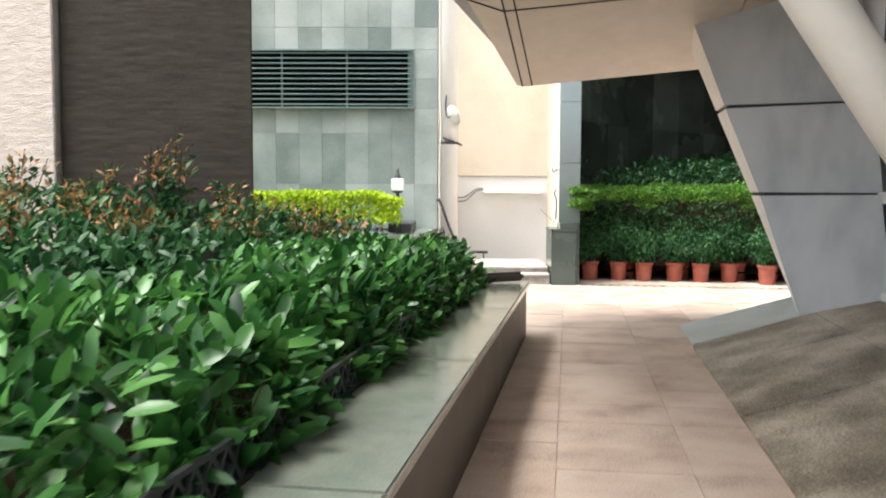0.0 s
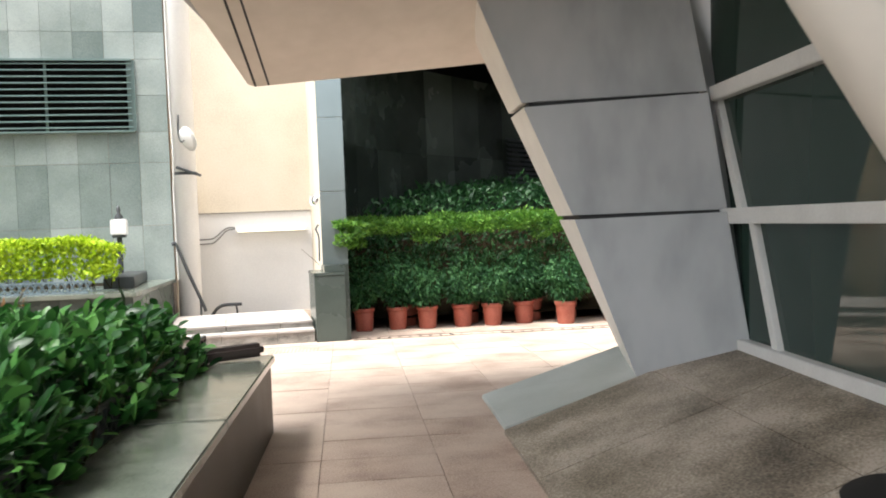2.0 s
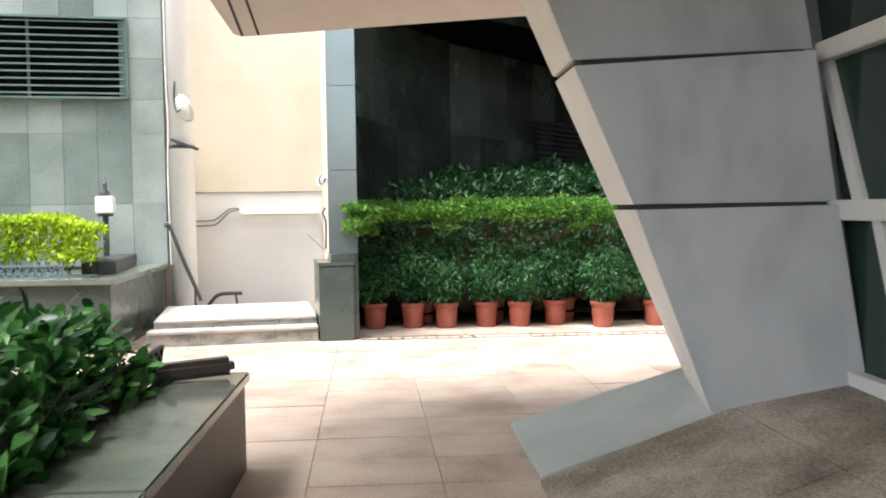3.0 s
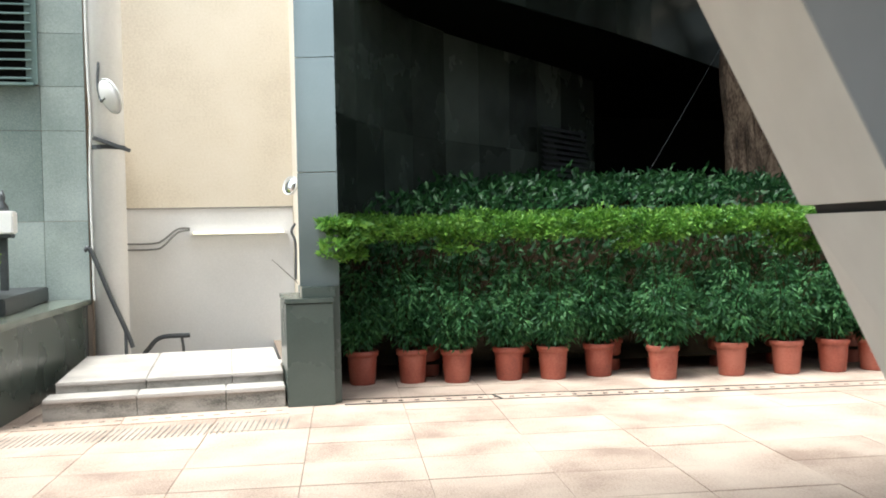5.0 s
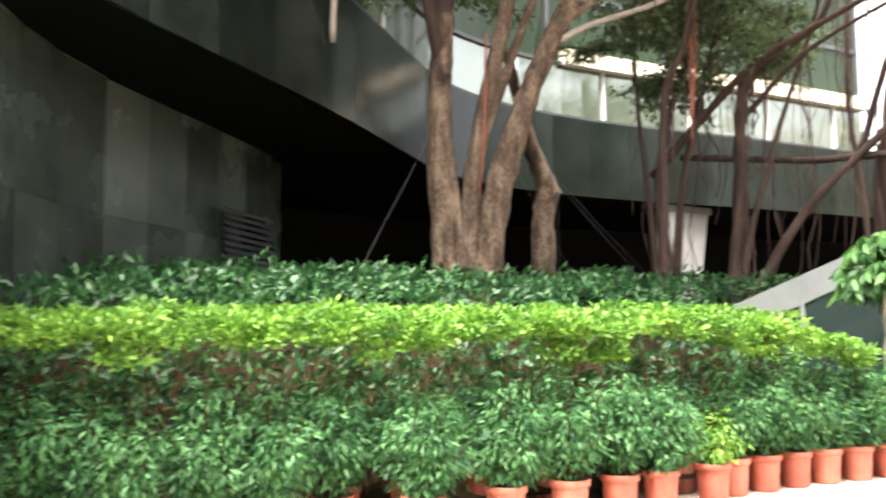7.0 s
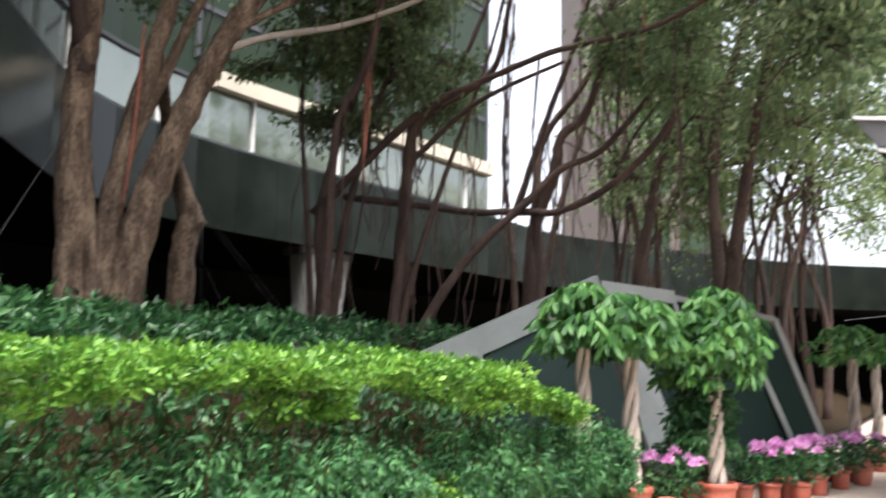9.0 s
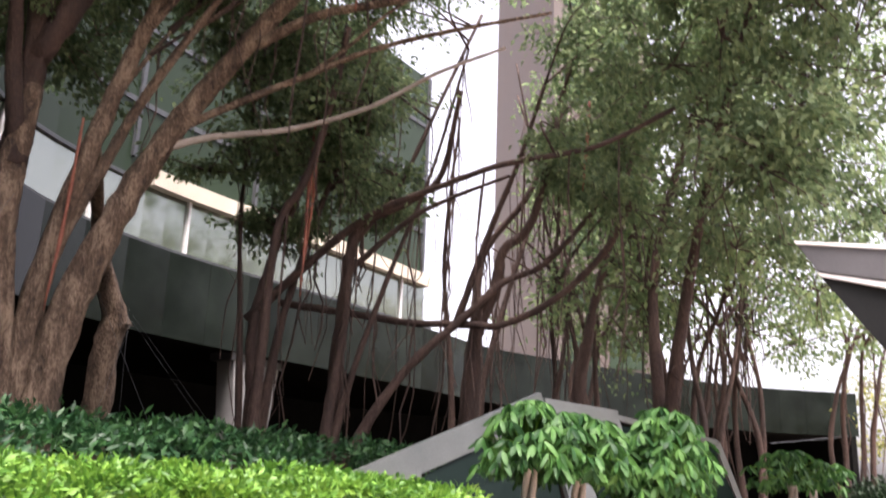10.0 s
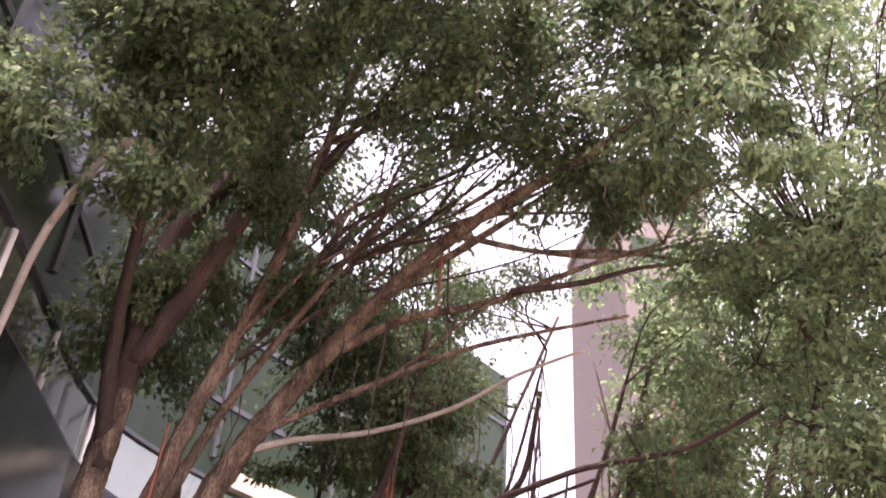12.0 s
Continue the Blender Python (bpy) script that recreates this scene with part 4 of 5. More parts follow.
def potted_shrub(seed, height=0.72, spread=0.24, leaf=POT_LEAF, n=3700, label="green narrow-leaved shrub in a terracotta-coloured pot", size=(0.064, 0.0205)):
    ob = tagged(base("potted_shrub"), label, "potted plant", "pots in front of the hedge")
    rng = random.Random(seed)
    nrg = np.random.default_rng(seed)
    pot = part("pot", pot_bm(), TERRACOTTA, ob, smooth=True)
    part("soil", lathe([(0.110, 0.225), (0.105, 0.24), (0.001, 0.246)], 16), SOIL, pot, "dark potting soil")
    bm = bmesh.new()
    tips = []
    for k in range(34):
        a = rng.uniform(0, 6.28)
        q = math.sqrt(rng.uniform(0.02, 1))
        e = Vector((math.cos(a) * spread * q, math.sin(a) * spread * q, 0.22 + height * rng.uniform(0.45, 1.0) * (1.1 - 0.35 * q * q)))
        pa = smooth_path([(math.cos(a) * 0.04, math.sin(a) * 0.04, 0.235), (e.x * 0.45, e.y * 0.45, 0.22 + (e.z - 0.22) * 0.5), e], 4)
        tube(pa, [0.006 - 0.0004 * i for i in range(len(pa))], 5, 0, None, bm)
        tips.append(pa)
    part("stem", bm, TWIG, ob)["kind"] = "stuff"
    pts, d = [], []
    for i in range(n):
        pa = tips[i % len(tips)]
        s = 1 - 0.62 * rng.random() ** 1.5
        f = s * (len(pa) - 1)
        q = pa[min(int(f), len(pa) - 1)]
        g = (rng.gauss(0, 1), rng.gauss(0, 1), rng.gauss(0, 1))
        pts.append((q.x + g[0] * 0.042, q.y + g[1] * 0.042, max(0.30, q.z + g[2] * 0.036)))
        d.append((g[0] * 0.6 + q.x * 2.0, g[1] * 0.6 + q.y * 2.0, 0.1 + g[2] * 0.3))
    pts, d = np.array(pts), np.array(d)
    d /= np.linalg.norm(d, axis=1)[:, None]
    leaves("foliage", ob, pts, d, size[0], size[1], leaf, nrg, droop=0.75, spread=0.38)["kind"] = "stuff"
    return ob


kinds = [potted_shrub(s, 0.70 + 0.09 * (s % 3), 0.25 + 0.03 * (s % 2)) for s in (1, 2, 3, 4)]
bright = potted_shrub(9, 0.5, 0.22, HEDGE_LEAF, 800, "low yellow-green shrub in a terracotta-coloured pot")
FRONT = ((2.04, 13.49), (2.46, 13.43), (2.82, 13.32), (3.27, 13.28), (3.64, 13.2), (4.06, 13.2), (4.5, 12.87), (5.12, 12.84), (5.6, 12.76), (6.02, 12.71), (6.39, 12.67),
         (6.91, 12.63), (7.26, 12.72), (7.6, 12.68), (7.95, 12.64), (8.3, 12.59), (8.65, 12.52), (9.0, 12.45), (9.35, 12.4))
used = set()
for i, (x, y) in enumerate(FRONT):
    src = bright if i == 11 else kinds[i % 4]
    m = pose(x, y, 0, 0, 0, RND.uniform(0, 360))
    if src in used:
        copy_thing(src, m)
    else:
        src.matrix_basis = m
        used.add(src)
for i, x in enumerate((2.65, 3.45, 4.27, 4.74, 5.32, 5.85, 6.5, 7.05, 7.75, 8.2, 8.8)):
    copy_thing(kinds[(i * 3 + 1) % 4], pose(x, pot_line(x) + 0.42, 0, 0, 0, RND.uniform(0, 360)))


# ---- trees ----
def tree(name, label, trunk_mat, stems, crown_clumps, n_leaves, leaf_size, seed, leaf_material=None, hang=0, forks=0):
    """stems: (points, r0, r1); crown clumps: centres with radii, filled with loose sprays of leaves on twigs."""
    ob = tagged(base(name, 0, 0, 0), label, "tree")
    rng = random.Random(seed)
    nrg = np.random.default_rng(seed)
    trunk, dark_trunk = bmesh.new(), bmesh.new()
    paths = []
    for k, (pts, r0, r1, *flare) in enumerate(stems):
        paths.append((limb(dark_trunk if len(flare) > 1 else trunk, pts, r0, r1, rng, 7, 10, 0.15, flare[0] if flare else 0.0), r1))
    for k in range(forks):
        src = rng.choice([p for p, r1 in paths if p[-1].z > 6.0])
        i = rng.randrange(len(src) // 3, len(src) - 2)
        b, d = src[i], (src[i + 1] - src[i]).normalized()
        d = (d + Vector((rng.uniform(-0.1, 0.5), rng.uniform(-1.0, -0.1), rng.uniform(-0.15, 0.5)))).normalized()
        pts = [b]
        for s in range(4):
            d = (d + Vector((rng.uniform(-0.3, 0.3), rng.uniform(-0.35, 0.2), rng.uniform(-0.2, 0.25)))).normalized()
            pts.append(pts[-1] + d * rng.uniform(0.5, 1.0))
        paths.append((limb(dark_trunk if k % 2 else trunk, pts, rng.uniform(0.025, 0.055), 0.010, rng, 4, 6, 0.1), 0.01))
    part("trunk", trunk, trunk_mat, ob, smooth=True)
    # Dark bark puts the backlit shade of these stems into the colour.
    if len(dark_trunk.verts):
        part("stem", dark_trunk, BARK_DARK, ob, "stem in bark darkened for backlight", smooth=True)
    else:
        dark_trunk.free()
    tw = bmesh.new()
    sprays = []
    for c, r in crown_clumps:
        c = Vector(c)
        best = min((q for p, _ in paths for q in p[len(p) // 3:]), key=lambda q: (q - c).length)
        mid = (best + c) / 2 + Vector((rng.uniform(-0.3, 0.3), rng.uniform(-0.3, 0.3), rng.uniform(0, 0.4)))
        pa = smooth_path([best, mid, c], 4)
        tube(pa, [0.022 - 0.0018 * i for i in range(len(pa))], 5, 0, None, tw)
        for s in range(9):
            e = c + Vector((rng.gauss(0, 1), rng.gauss(0, 1), rng.gauss(0, 0.7))) * r * 0.62
            m = (c + e) / 2 + Vector((0, 0, rng.uniform(0, 0.15)))
            tube([c, m, e], [0.014, 0.009, 0.004], 4, 0, None, tw)
            sprays.append((m, e, r))
    part("branch", tw, trunk_mat, ob, smooth=True)["kind"] = "stuff"
    per = max(1, n_leaves // max(1, len(sprays)))
    pts, dirs = [], []
    for m, e, r in sprays:
        d = (e - m)
        for k in range(per):
            s = rng.uniform(-0.2, 1.15)
            q = m + d * s
            pts.append((q.x + rng.gauss(0, 0.17 * r), q.y + rng.gauss(0, 0.17 * r), q.z + rng.gauss(0, 0.13 * r)))
            dirs.append((d.x, d.y, d.z - 0.2))
    dirs = np.array(dirs)
    dirs /= np.linalg.norm(dirs, axis=1)[:, None] + 1e-6
    leaves("crown", ob, np.array(pts), dirs, leaf_size, leaf_size * 0.48, leaf_material or TREE_LEAF, nrg, droop=0.25, spread=0.7)["kind"] = "stuff"
    if hang:
        hb = bmesh.new()
        allp = [q for p, _ in paths for q in p if q.z > 3.4]
        for k in range(hang):
            q = rng.choice(allp)
            L = min(q.z - 1.6, rng.uniform(0.8, 3.4))
            pts = [q + Vector((rng.uniform(-0.05, 0.05) * j, rng.uniform(-0.05, 0.05) * j, -L * j / 4)) for j in range(5)]
            r = rng.choice((0.006, 0.008, 0.012, 0.018))
            tube(pts, [r, r, r * 0.9, r * 0.8, r * 0.5], 5, 0.1, rng, hb)
        part("aerial_root", hb, BARK_DARK, ob, "thin dark hanging aerial roots")["kind"] = "stuff"
    return ob


def clumps(n, lo, hi, r, seed):
    """Centres of leaf clumps in a box; a lane between the crowns stays open towards the street, and the limbs over it are nearly bare."""
    rng = random.Random(seed)
    out = []
    for i in range(n):
        c, size = (rng.uniform(lo[0], hi[0]), rng.uniform(lo[1], hi[1]), rng.uniform(lo[2], hi[2])), rng.uniform(*r)
        along_lane, across = (c[0] - 2.1) * 0.911 + (c[1] - 10.0) * 0.413, (c[0] - 2.1) * 0.413 - (c[1] - 10.0) * 0.911
        if abs(across) < 0.036 * along_lane + size * 0.85 and c[2] < 1.6 + 0.46 * along_lane:
            continue
        slope, side = (c[2] - 1.4) / max(along_lane, 0.1), across / max(along_lane, 0.1)
        if 0.38 < slope < 0.74 and -0.10 < side < 0.17 and rng.random() < 0.75:
            continue
        out.append((c, size))
    return out


PALE_LIMBS = (([(10.22, 17.96, 5.45), (10.65, 17.5, 5.72), (11.16, 16.64, 5.91), (11.38, 15.59, 6.15), (11.43, 14.66, 6.49), (11.41, 13.72, 6.66)], 0.06, 0.018),
              ([(8.18, 18.45, 8.5), (7.4, 17.8, 8.4), (6.85, 17.62, 7.7), (6.72, 18.0, 6.75), (6.85, 18.4, 5.9), (6.98, 18.7, 5.1)], 0.06, 0.04),
              ([(6.72, 18.0, 6.75), (6.62, 17.6, 7.1), (6.7, 17.2, 7.3)], 0.035, 0.015))
big_fig = tree("fig_tree", "large fig tree with several fused grey-brown stems and long limbs", BARK,
     [([(8.98, 19.0, 0.9), (9.02, 18.98, 2.2), (8.93, 19.0, 3.6), (8.98, 19.03, 5.0), (9.1, 19.1, 6.0)], 0.20, 0.165, 0.55),
      ([(8.97, 19.03, 4.9), (9.1, 19.11, 6.2), (9.15, 19.1, 8.3), (9.54, 18.2, 10.0), (9.48, 17.7, 11.6), (9.6, 17.0, 13.5)], 0.172, 0.12, 0.0, True),
      ([(9.26, 18.8, 0.9), (9.28, 18.78, 2.3), (9.36, 18.72, 3.6), (9.6, 18.5, 5.2), (9.9, 18.3, 6.7), (9.97, 17.75, 8.1), (9.9, 17.3, 9.4), (9.6, 16.4, 11.5)], 0.165, 0.065, 0.45),
      ([(9.46, 18.66, 0.9), (9.54, 18.6, 2.6), (9.80, 18.35, 4.0), (10.2, 18.0, 5.4), (10.6, 17.4, 6.6), (10.8, 16.6, 7.6), (10.7, 15.6, 8.2), (10.5, 14.5, 8.5), (10.4, 13.3, 8.8), (10.2, 12.0, 9.2)], 0.21, 0.05, 0.45),
      ([(9.12, 18.72, 0.9), (9.1, 18.7, 2.0), (9.1, 18.84, 3.2), (8.98, 18.99, 4.7)], 0.11, 0.05, 0.8),
      ([(9.7, 18.45, 0.9), (9.6, 18.5, 1.6), (9.56, 18.58, 2.4)], 0.09, 0.06, 0.8),
      ([(8.8, 18.85, 0.9), (8.9, 18.9, 1.8), (8.98, 18.95, 3.2)], 0.09, 0.06, 0.8),
      ([(9.36, 18.7, 3.8), (9.75, 18.45, 5.0), (10.05, 18.1, 6.2), (10.5, 17.2, 8.0), (10.7, 16.2, 9.4)], 0.10, 0.03),
      ([(9.12, 19.12, 6.4), (9.4, 18.6, 7.7), (9.4, 17.65, 9.4), (9.08, 17.27, 10.3), (9.07, 16.5, 11.6)], 0.17, 0.10, 0.0, True),
      ([(10.3, 17.84, 5.72), (10.6, 17.4, 6.05), (10.95, 16.59, 6.47), (11.08, 15.49, 6.78), (11.12, 14.38, 6.86), (11.23, 13.07, 6.9)], 0.065, 0.02),
      ([(10.75, 17.0, 7.0), (10.98, 16.2, 7.4), (11.18, 14.94, 7.5), (11.08, 13.48, 7.65), (10.92, 12.5, 7.6)], 0.08, 0.02),
      ([(10.75, 16.4, 7.7), (11.2, 15.2, 8.6), (11.4, 13.9, 9.4), (11.3, 12.6, 10.2)], 0.08, 0.02),
      ([(10.6, 15.2, 8.3), (11.0, 14.2, 8.0), (11.4, 13.2, 7.9), (11.6, 12.0, 8.0)], 0.05, 0.015),
      ([(8.97, 19.03, 5.2), (8.6, 18.9, 6.6), (8.2, 18.5, 8.4), (8.1, 17.6, 10.4)], 0.12, 0.05, 0.0, True)],
     clumps(46, (6.2, 13.5, 9.4), (11.5, 18.8, 13.0), (0.7, 1.2), 21) + clumps(42, (5.4, 11.4, 9.2), (10.5, 16.0, 12.5), (0.6, 1.1), 22)
     + clumps(19, (9.6, 10.6, 7.4), (12.8, 14.2, 10.5), (0.5, 0.95), 23) + clumps(24, (8.6, 17.6, 7.0), (11.6, 20.4, 11.0), (0.5, 0.95), 24) + clumps(15, (5.6, 15.2, 8.8), (8.2, 18.4, 12.0), (0.6, 1.0), 25) + clumps(13, (5.6, 15.4, 6.9), (7.7, 18.4, 9.4), (0.5, 0.9), 27), 150000, 0.128, 31, hang=40, forks=84)

for pts, r0, r1 in PALE_LIMBS:
    bm = bmesh.new()
    limb(bm, pts, r0, r1, RND, 5, 8, 0.1)
    part("limb", bm, BARK_PALE, big_fig, "pale bare limb", smooth=True)

tree("fig_tree", "leafy fig tree hanging low over the end of the plaza", BARK_DARK,
     [([(15.2, 12.6, 0.4), (15.3, 12.6, 2.6), (15.0, 12.2, 4.6), (14.2, 11.6, 6.4), (13.4, 10.9, 8.2)], 0.14, 0.03, 0.4),
      ([(15.3, 12.7, 0.4), (15.5, 12.8, 2.6), (15.8, 12.9, 4.8), (15.4, 12.2, 7.0), (14.6, 11.2, 9.2)], 0.12, 0.03, 0.4)],
     clumps(40, (12.0, 9.4, 4.6), (15.8, 13.2, 9.5), (0.6, 1.15), 61) + clumps(18, (10.6, 8.6, 7.0), (13.6, 11.4, 10.4), (0.5, 1.0), 62) + clumps(20, (8.6, 9.4, 7.8), (12.2, 12.2, 11.6), (0.5, 1.0), 64), 40000, 0.13, 63, hang=10)

tree("fig_tree", "slender dark-stemmed fig tree with hanging aerial roots", BARK_DARK,
     [([(13.05, 18.3, 1.0), (13.07, 18.31, 2.4), (13.01, 18.38, 3.6), (13.12, 18.24, 4.7), (13.37, 17.91, 6.13), (13.6, 17.5, 8.5)], 0.11, 0.035, 0.5),
      ([(13.1, 18.2, 1.0), (13.2, 18.1, 3.2), (13.4, 17.8, 5.0), (13.6, 17.3, 6.6), (14.0, 16.6, 8.2)], 0.08, 0.025, 0.4),
      ([(12.95, 18.35, 1.0), (12.9, 18.5, 3.4), (12.75, 18.6, 5.4), (12.7, 18.5, 7.4)], 0.06, 0.02, 0.3)],
     clumps(24, (11.8, 16.0, 6.4), (15.5, 18.8, 10.5), (0.5, 1.0), 46) + clumps(22, (11.4, 16.6, 5.6), (14.0, 19.2, 9.2), (0.4, 0.8), 49) + clumps(24, (12.4, 16.4, 5.2), (14.8, 18.8, 8.2), (0.4, 0.75), 50), 27000, 0.12, 41, hang=34)
tree("fig_tree", "thin twisted fig tree with dark hanging roots", BARK_DARK,
     [([(13.26, 17.17, 1.0), (13.28, 17.1, 2.4), (13.38, 16.99, 3.74), (13.41, 16.94, 4.9), (13.72, 16.43, 5.82), (14.0, 15.9, 7.3), (14.3, 15.3, 9.0)], 0.08, 0.025, 0.5),
      ([(13.2, 17.2, 1.0), (13.5, 16.9, 2.9), (13.7, 16.5, 4.4), (13.9, 15.9, 6.2), (13.6, 15.2, 8.0)], 0.06, 0.02, 0.4)],
     clumps(20, (12.6, 14.2, 5.8), (15.5, 17.0, 9.5), (0.5, 0.9), 47), 5000, 0.10, 42, hang=30)
tree("fig_tree", "crooked fig tree with long dark sweeping limbs", BARK_DARK,
     [([(14.85, 15.6, 0.9), (14.8, 15.53, 2.4), (14.68, 15.42, 3.7), (14.64, 15.08, 4.5), (14.57, 14.95, 5.0), (14.65, 14.5, 5.5), (14.5, 14.0, 7.2)], 0.15, 0.05, 0.3),
      ([(13.5, 18.3, 4.15), (14.1, 17.0, 3.98), (14.3, 16.3, 3.88), (14.46, 15.4, 3.84), (14.47, 14.9, 3.82), (14.46, 14.1, 4.15), (14.3, 13.3, 4.75), (14.0, 12.8, 5.4)], 0.06, 0.05),
      ([(13.5, 17.1, 1.5), (14.0, 16.33, 3.02), (14.37, 15.48, 3.95), (14.6, 14.95, 4.5), (14.85, 14.4, 4.8), (14.9, 13.6, 5.6)], 0.085, 0.04),
      ([(13.0, 18.5, 3.8), (13.2, 17.25, 4.9), (13.15, 16.4, 5.35), (13.2, 15.4, 5.65), (13.17, 14.4, 5.85), (13.2, 13.1, 5.95), (13.1, 12.0, 6.3)], 0.075, 0.03),
      ([(13.66, 17.3, 1.2), (13.57, 17.18, 3.3), (13.4, 17.0, 4.5), (13.33, 16.8, 5.2), (13.6, 16.05, 5.65), (13.65, 15.6, 6.05), (13.36, 15.2, 7.2)], 0.12, 0.035, 0.3),
      ([(13.5, 17.0, 4.6), (13.48, 16.1, 5.25), (13.4, 15.4, 5.5), (13.37, 14.4, 5.75)], 0.05, 0.025),
      ([(14.55, 15.7, 3.9), (14.4, 15.1, 5.3), (14.23, 14.55, 6.4), (14.0, 14.1, 7.4)], 0.06, 0.03),
      ([(16.3, 14.35, 0.9), (16.28, 14.25, 3.0), (16.2, 14.1, 3.8), (16.1, 13.9, 4.6), (15.9, 13.5, 5.8), (15.6, 13.0, 7.4)], 0.12, 0.04, 0.3),
      ([(12.05, 17.5, 1.2), (12.1, 17.5, 3.2), (12.05, 17.37, 4.85), (12.06, 17.0, 5.5), (11.94, 16.6, 6.4), (11.7, 16.2, 7.6)], 0.075, 0.045, 0.3)],
     clumps(18, (12.4, 12.6, 6.2), (15.8, 17.0, 9.0), (0.5, 0.9), 44), 3500, 0.12, 45, hang=46)
tree("fig_tree", "fig tree with reddish hanging roots and forked stems", BARK_DARK,
     [([(15.6, 16.0, 0.8), (15.63, 15.98, 2.7), (15.67, 15.89, 4.04), (15.73, 15.76, 5.31), (15.64, 14.91, 6.3), (15.58, 14.48, 7.5), (15.3, 13.8, 9.2)], 0.10, 0.03, 0.5),
      ([(15.7, 15.9, 0.8), (15.75, 15.8, 2.7), (16.0, 15.5, 4.4), (16.3, 15.0, 6.4), (16.2, 14.4, 8.6)], 0.08, 0.025, 0.4),
      ([(15.5, 16.1, 0.8), (15.5, 16.2, 3.2), (15.3, 16.3, 5.2), (15.1, 16.0, 7.6)], 0.07, 0.02, 0.4)],
     clumps(24, (13.8, 13.2, 5.6), (17.2, 16.8, 10.0), (0.5, 1.0), 48), 7000, 0.12, 43, hang=38)

for i, (sx, sy, seed) in enumerate(((17.5, 14.6, 51), (18.5, 13.0, 52), (19.5, 15.0, 53), (20.5, 12.4, 54), (22.5, 13.5, 55), (23.5, 10.5, 56))):
    rr = random.Random(seed)
    st = []
    for k in range(4):
        ax, ay = sx + rr.uniform(-0.5, 0.5), sy + rr.uniform(-0.5, 0.5)
        dx, dy = rr.uniform(-1.8, 1.8), rr.uniform(-2.4, 1.4)
        pts, q = [], Vector((ax, ay, 0.6))
        for h in (1.9, 1.2, 1.1, 1.2, 1.4, 1.8):
            pts.append(tuple(q))
            lean = max(0.0, (q.z - 2.0) / 6.0)
            q = q + Vector((dx * lean * 0.5 + rr.uniform(-0.28, 0.28), dy * lean * 0.5 + rr.uniform(-0.3, 0.3), h))
        pts.append(tuple(q))
        st.append((pts, 0.058, 0.016, 0.5))
        b = Vector(pts[3])
        st.append(([tuple(b), tuple(b + Vector((dx * 0.3, dy * 0.4, 0.7))), tuple(b + Vector((dx * 0.9, dy * 1.1, 1.2)))], 0.045, 0.015))
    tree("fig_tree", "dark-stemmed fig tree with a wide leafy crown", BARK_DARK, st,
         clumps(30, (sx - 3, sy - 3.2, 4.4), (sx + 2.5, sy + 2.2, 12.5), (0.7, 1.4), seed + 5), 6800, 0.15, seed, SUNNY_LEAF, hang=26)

# ---- fittings about the stair ----
def pipe(points, r, n=10):
    pa = smooth_path(points, 6)
    return tube(pa, [r] * len(pa), n)


downpipe = tagged(base("white_column", -0.12, 14.92, 0.0), "round white painted column with rust stains by the stair", "column", kind="structure")
part("shaft", lathe([(0.155, 0), (0.155, 12.0)], 28), WHITE, downpipe, smooth=True)
part("bracket", bar((-0.1, -0.17, 2.20), (0.22, -0.20, 2.08), 0.05, 0.035, bevel=0.005), CAST, downpipe)
part("clamp", lathe([(0.165, 2.10), (0.165, 2.14)], 24), CAST, downpipe)
part("conduit", pipe([(-0.14, -0.09, 0.7), (-0.15, -0.09, 1.8), (-0.13, -0.11, 2.4), (-0.15, -0.09, 3.2), (-0.15, -0.09, 6.0)], 0.012), FRAME, downpipe)


def convex_mirror(x, y, z, r, tilt, turn, label):
    """Domed mirror with a rim, a dished back and a bent arm."""
    ob = tagged(base("convex_mirror", x, y, z), label, "mirror", "convex mirrors at the stair")
    m = pose(0, 0, 0, tilt, 0, turn)
    for name, prof, material, note in (("mirror_face", [(0.001, r * 0.34), (r * 0.3, r * 0.31), (r * 0.6, r * 0.21), (r * 0.85, r * 0.08), (r * 0.96, 0.0)], MIRROR, "domed silver mirror"),
                                       ("rim", [(r * 0.95, 0.004), (r, 0.012), (r * 1.03, 0.0), (r, -0.014), (r * 0.95, -0.008)], FRAME, ""),
                                       ("back", [(r * 0.97, -0.008), (r * 0.7, -r * 0.22), (r * 0.3, -r * 0.32), (0.001, -r * 0.34)], WHITE, "")):
        bm = lathe(prof, 32)
        bmesh.ops.transform(bm, matrix=m, verts=bm.verts)
        part(name, bm, material, ob, note, smooth=True)
    return ob, m


spot, m = convex_mirror(-0.04, 14.58, 2.56, 0.165, 66, 123, "round convex mirror on a bent arm on the white column")
part("arm", pipe([tuple(m @ Vector((0, 0, -0.05))), (-0.10, 0.14, -0.02), (-0.13, 0.17, 0.14), (-0.12, 0.2, 0.34)], 0.013), CAST, spot)
bulkhead, m = convex_mirror(1.45, 13.12, 1.66, 0.075, 75, -52, "small convex mirror fixed to the pilaster's edge")
part("arm", pipe([tuple(m @ Vector((0, 0, -0.04))), (0.03, 0.03, -0.03), (0.045, 0.03, -0.02)], 0.011), CAST, bulkhead)
part("cable", pipe([(0.03, 0.0, -0.30), (0.0, 0.0, -0.36), (0.03, 0.0, -0.46), (0.025, 0.0, -0.74)], 0.010), CAST, bulkhead)

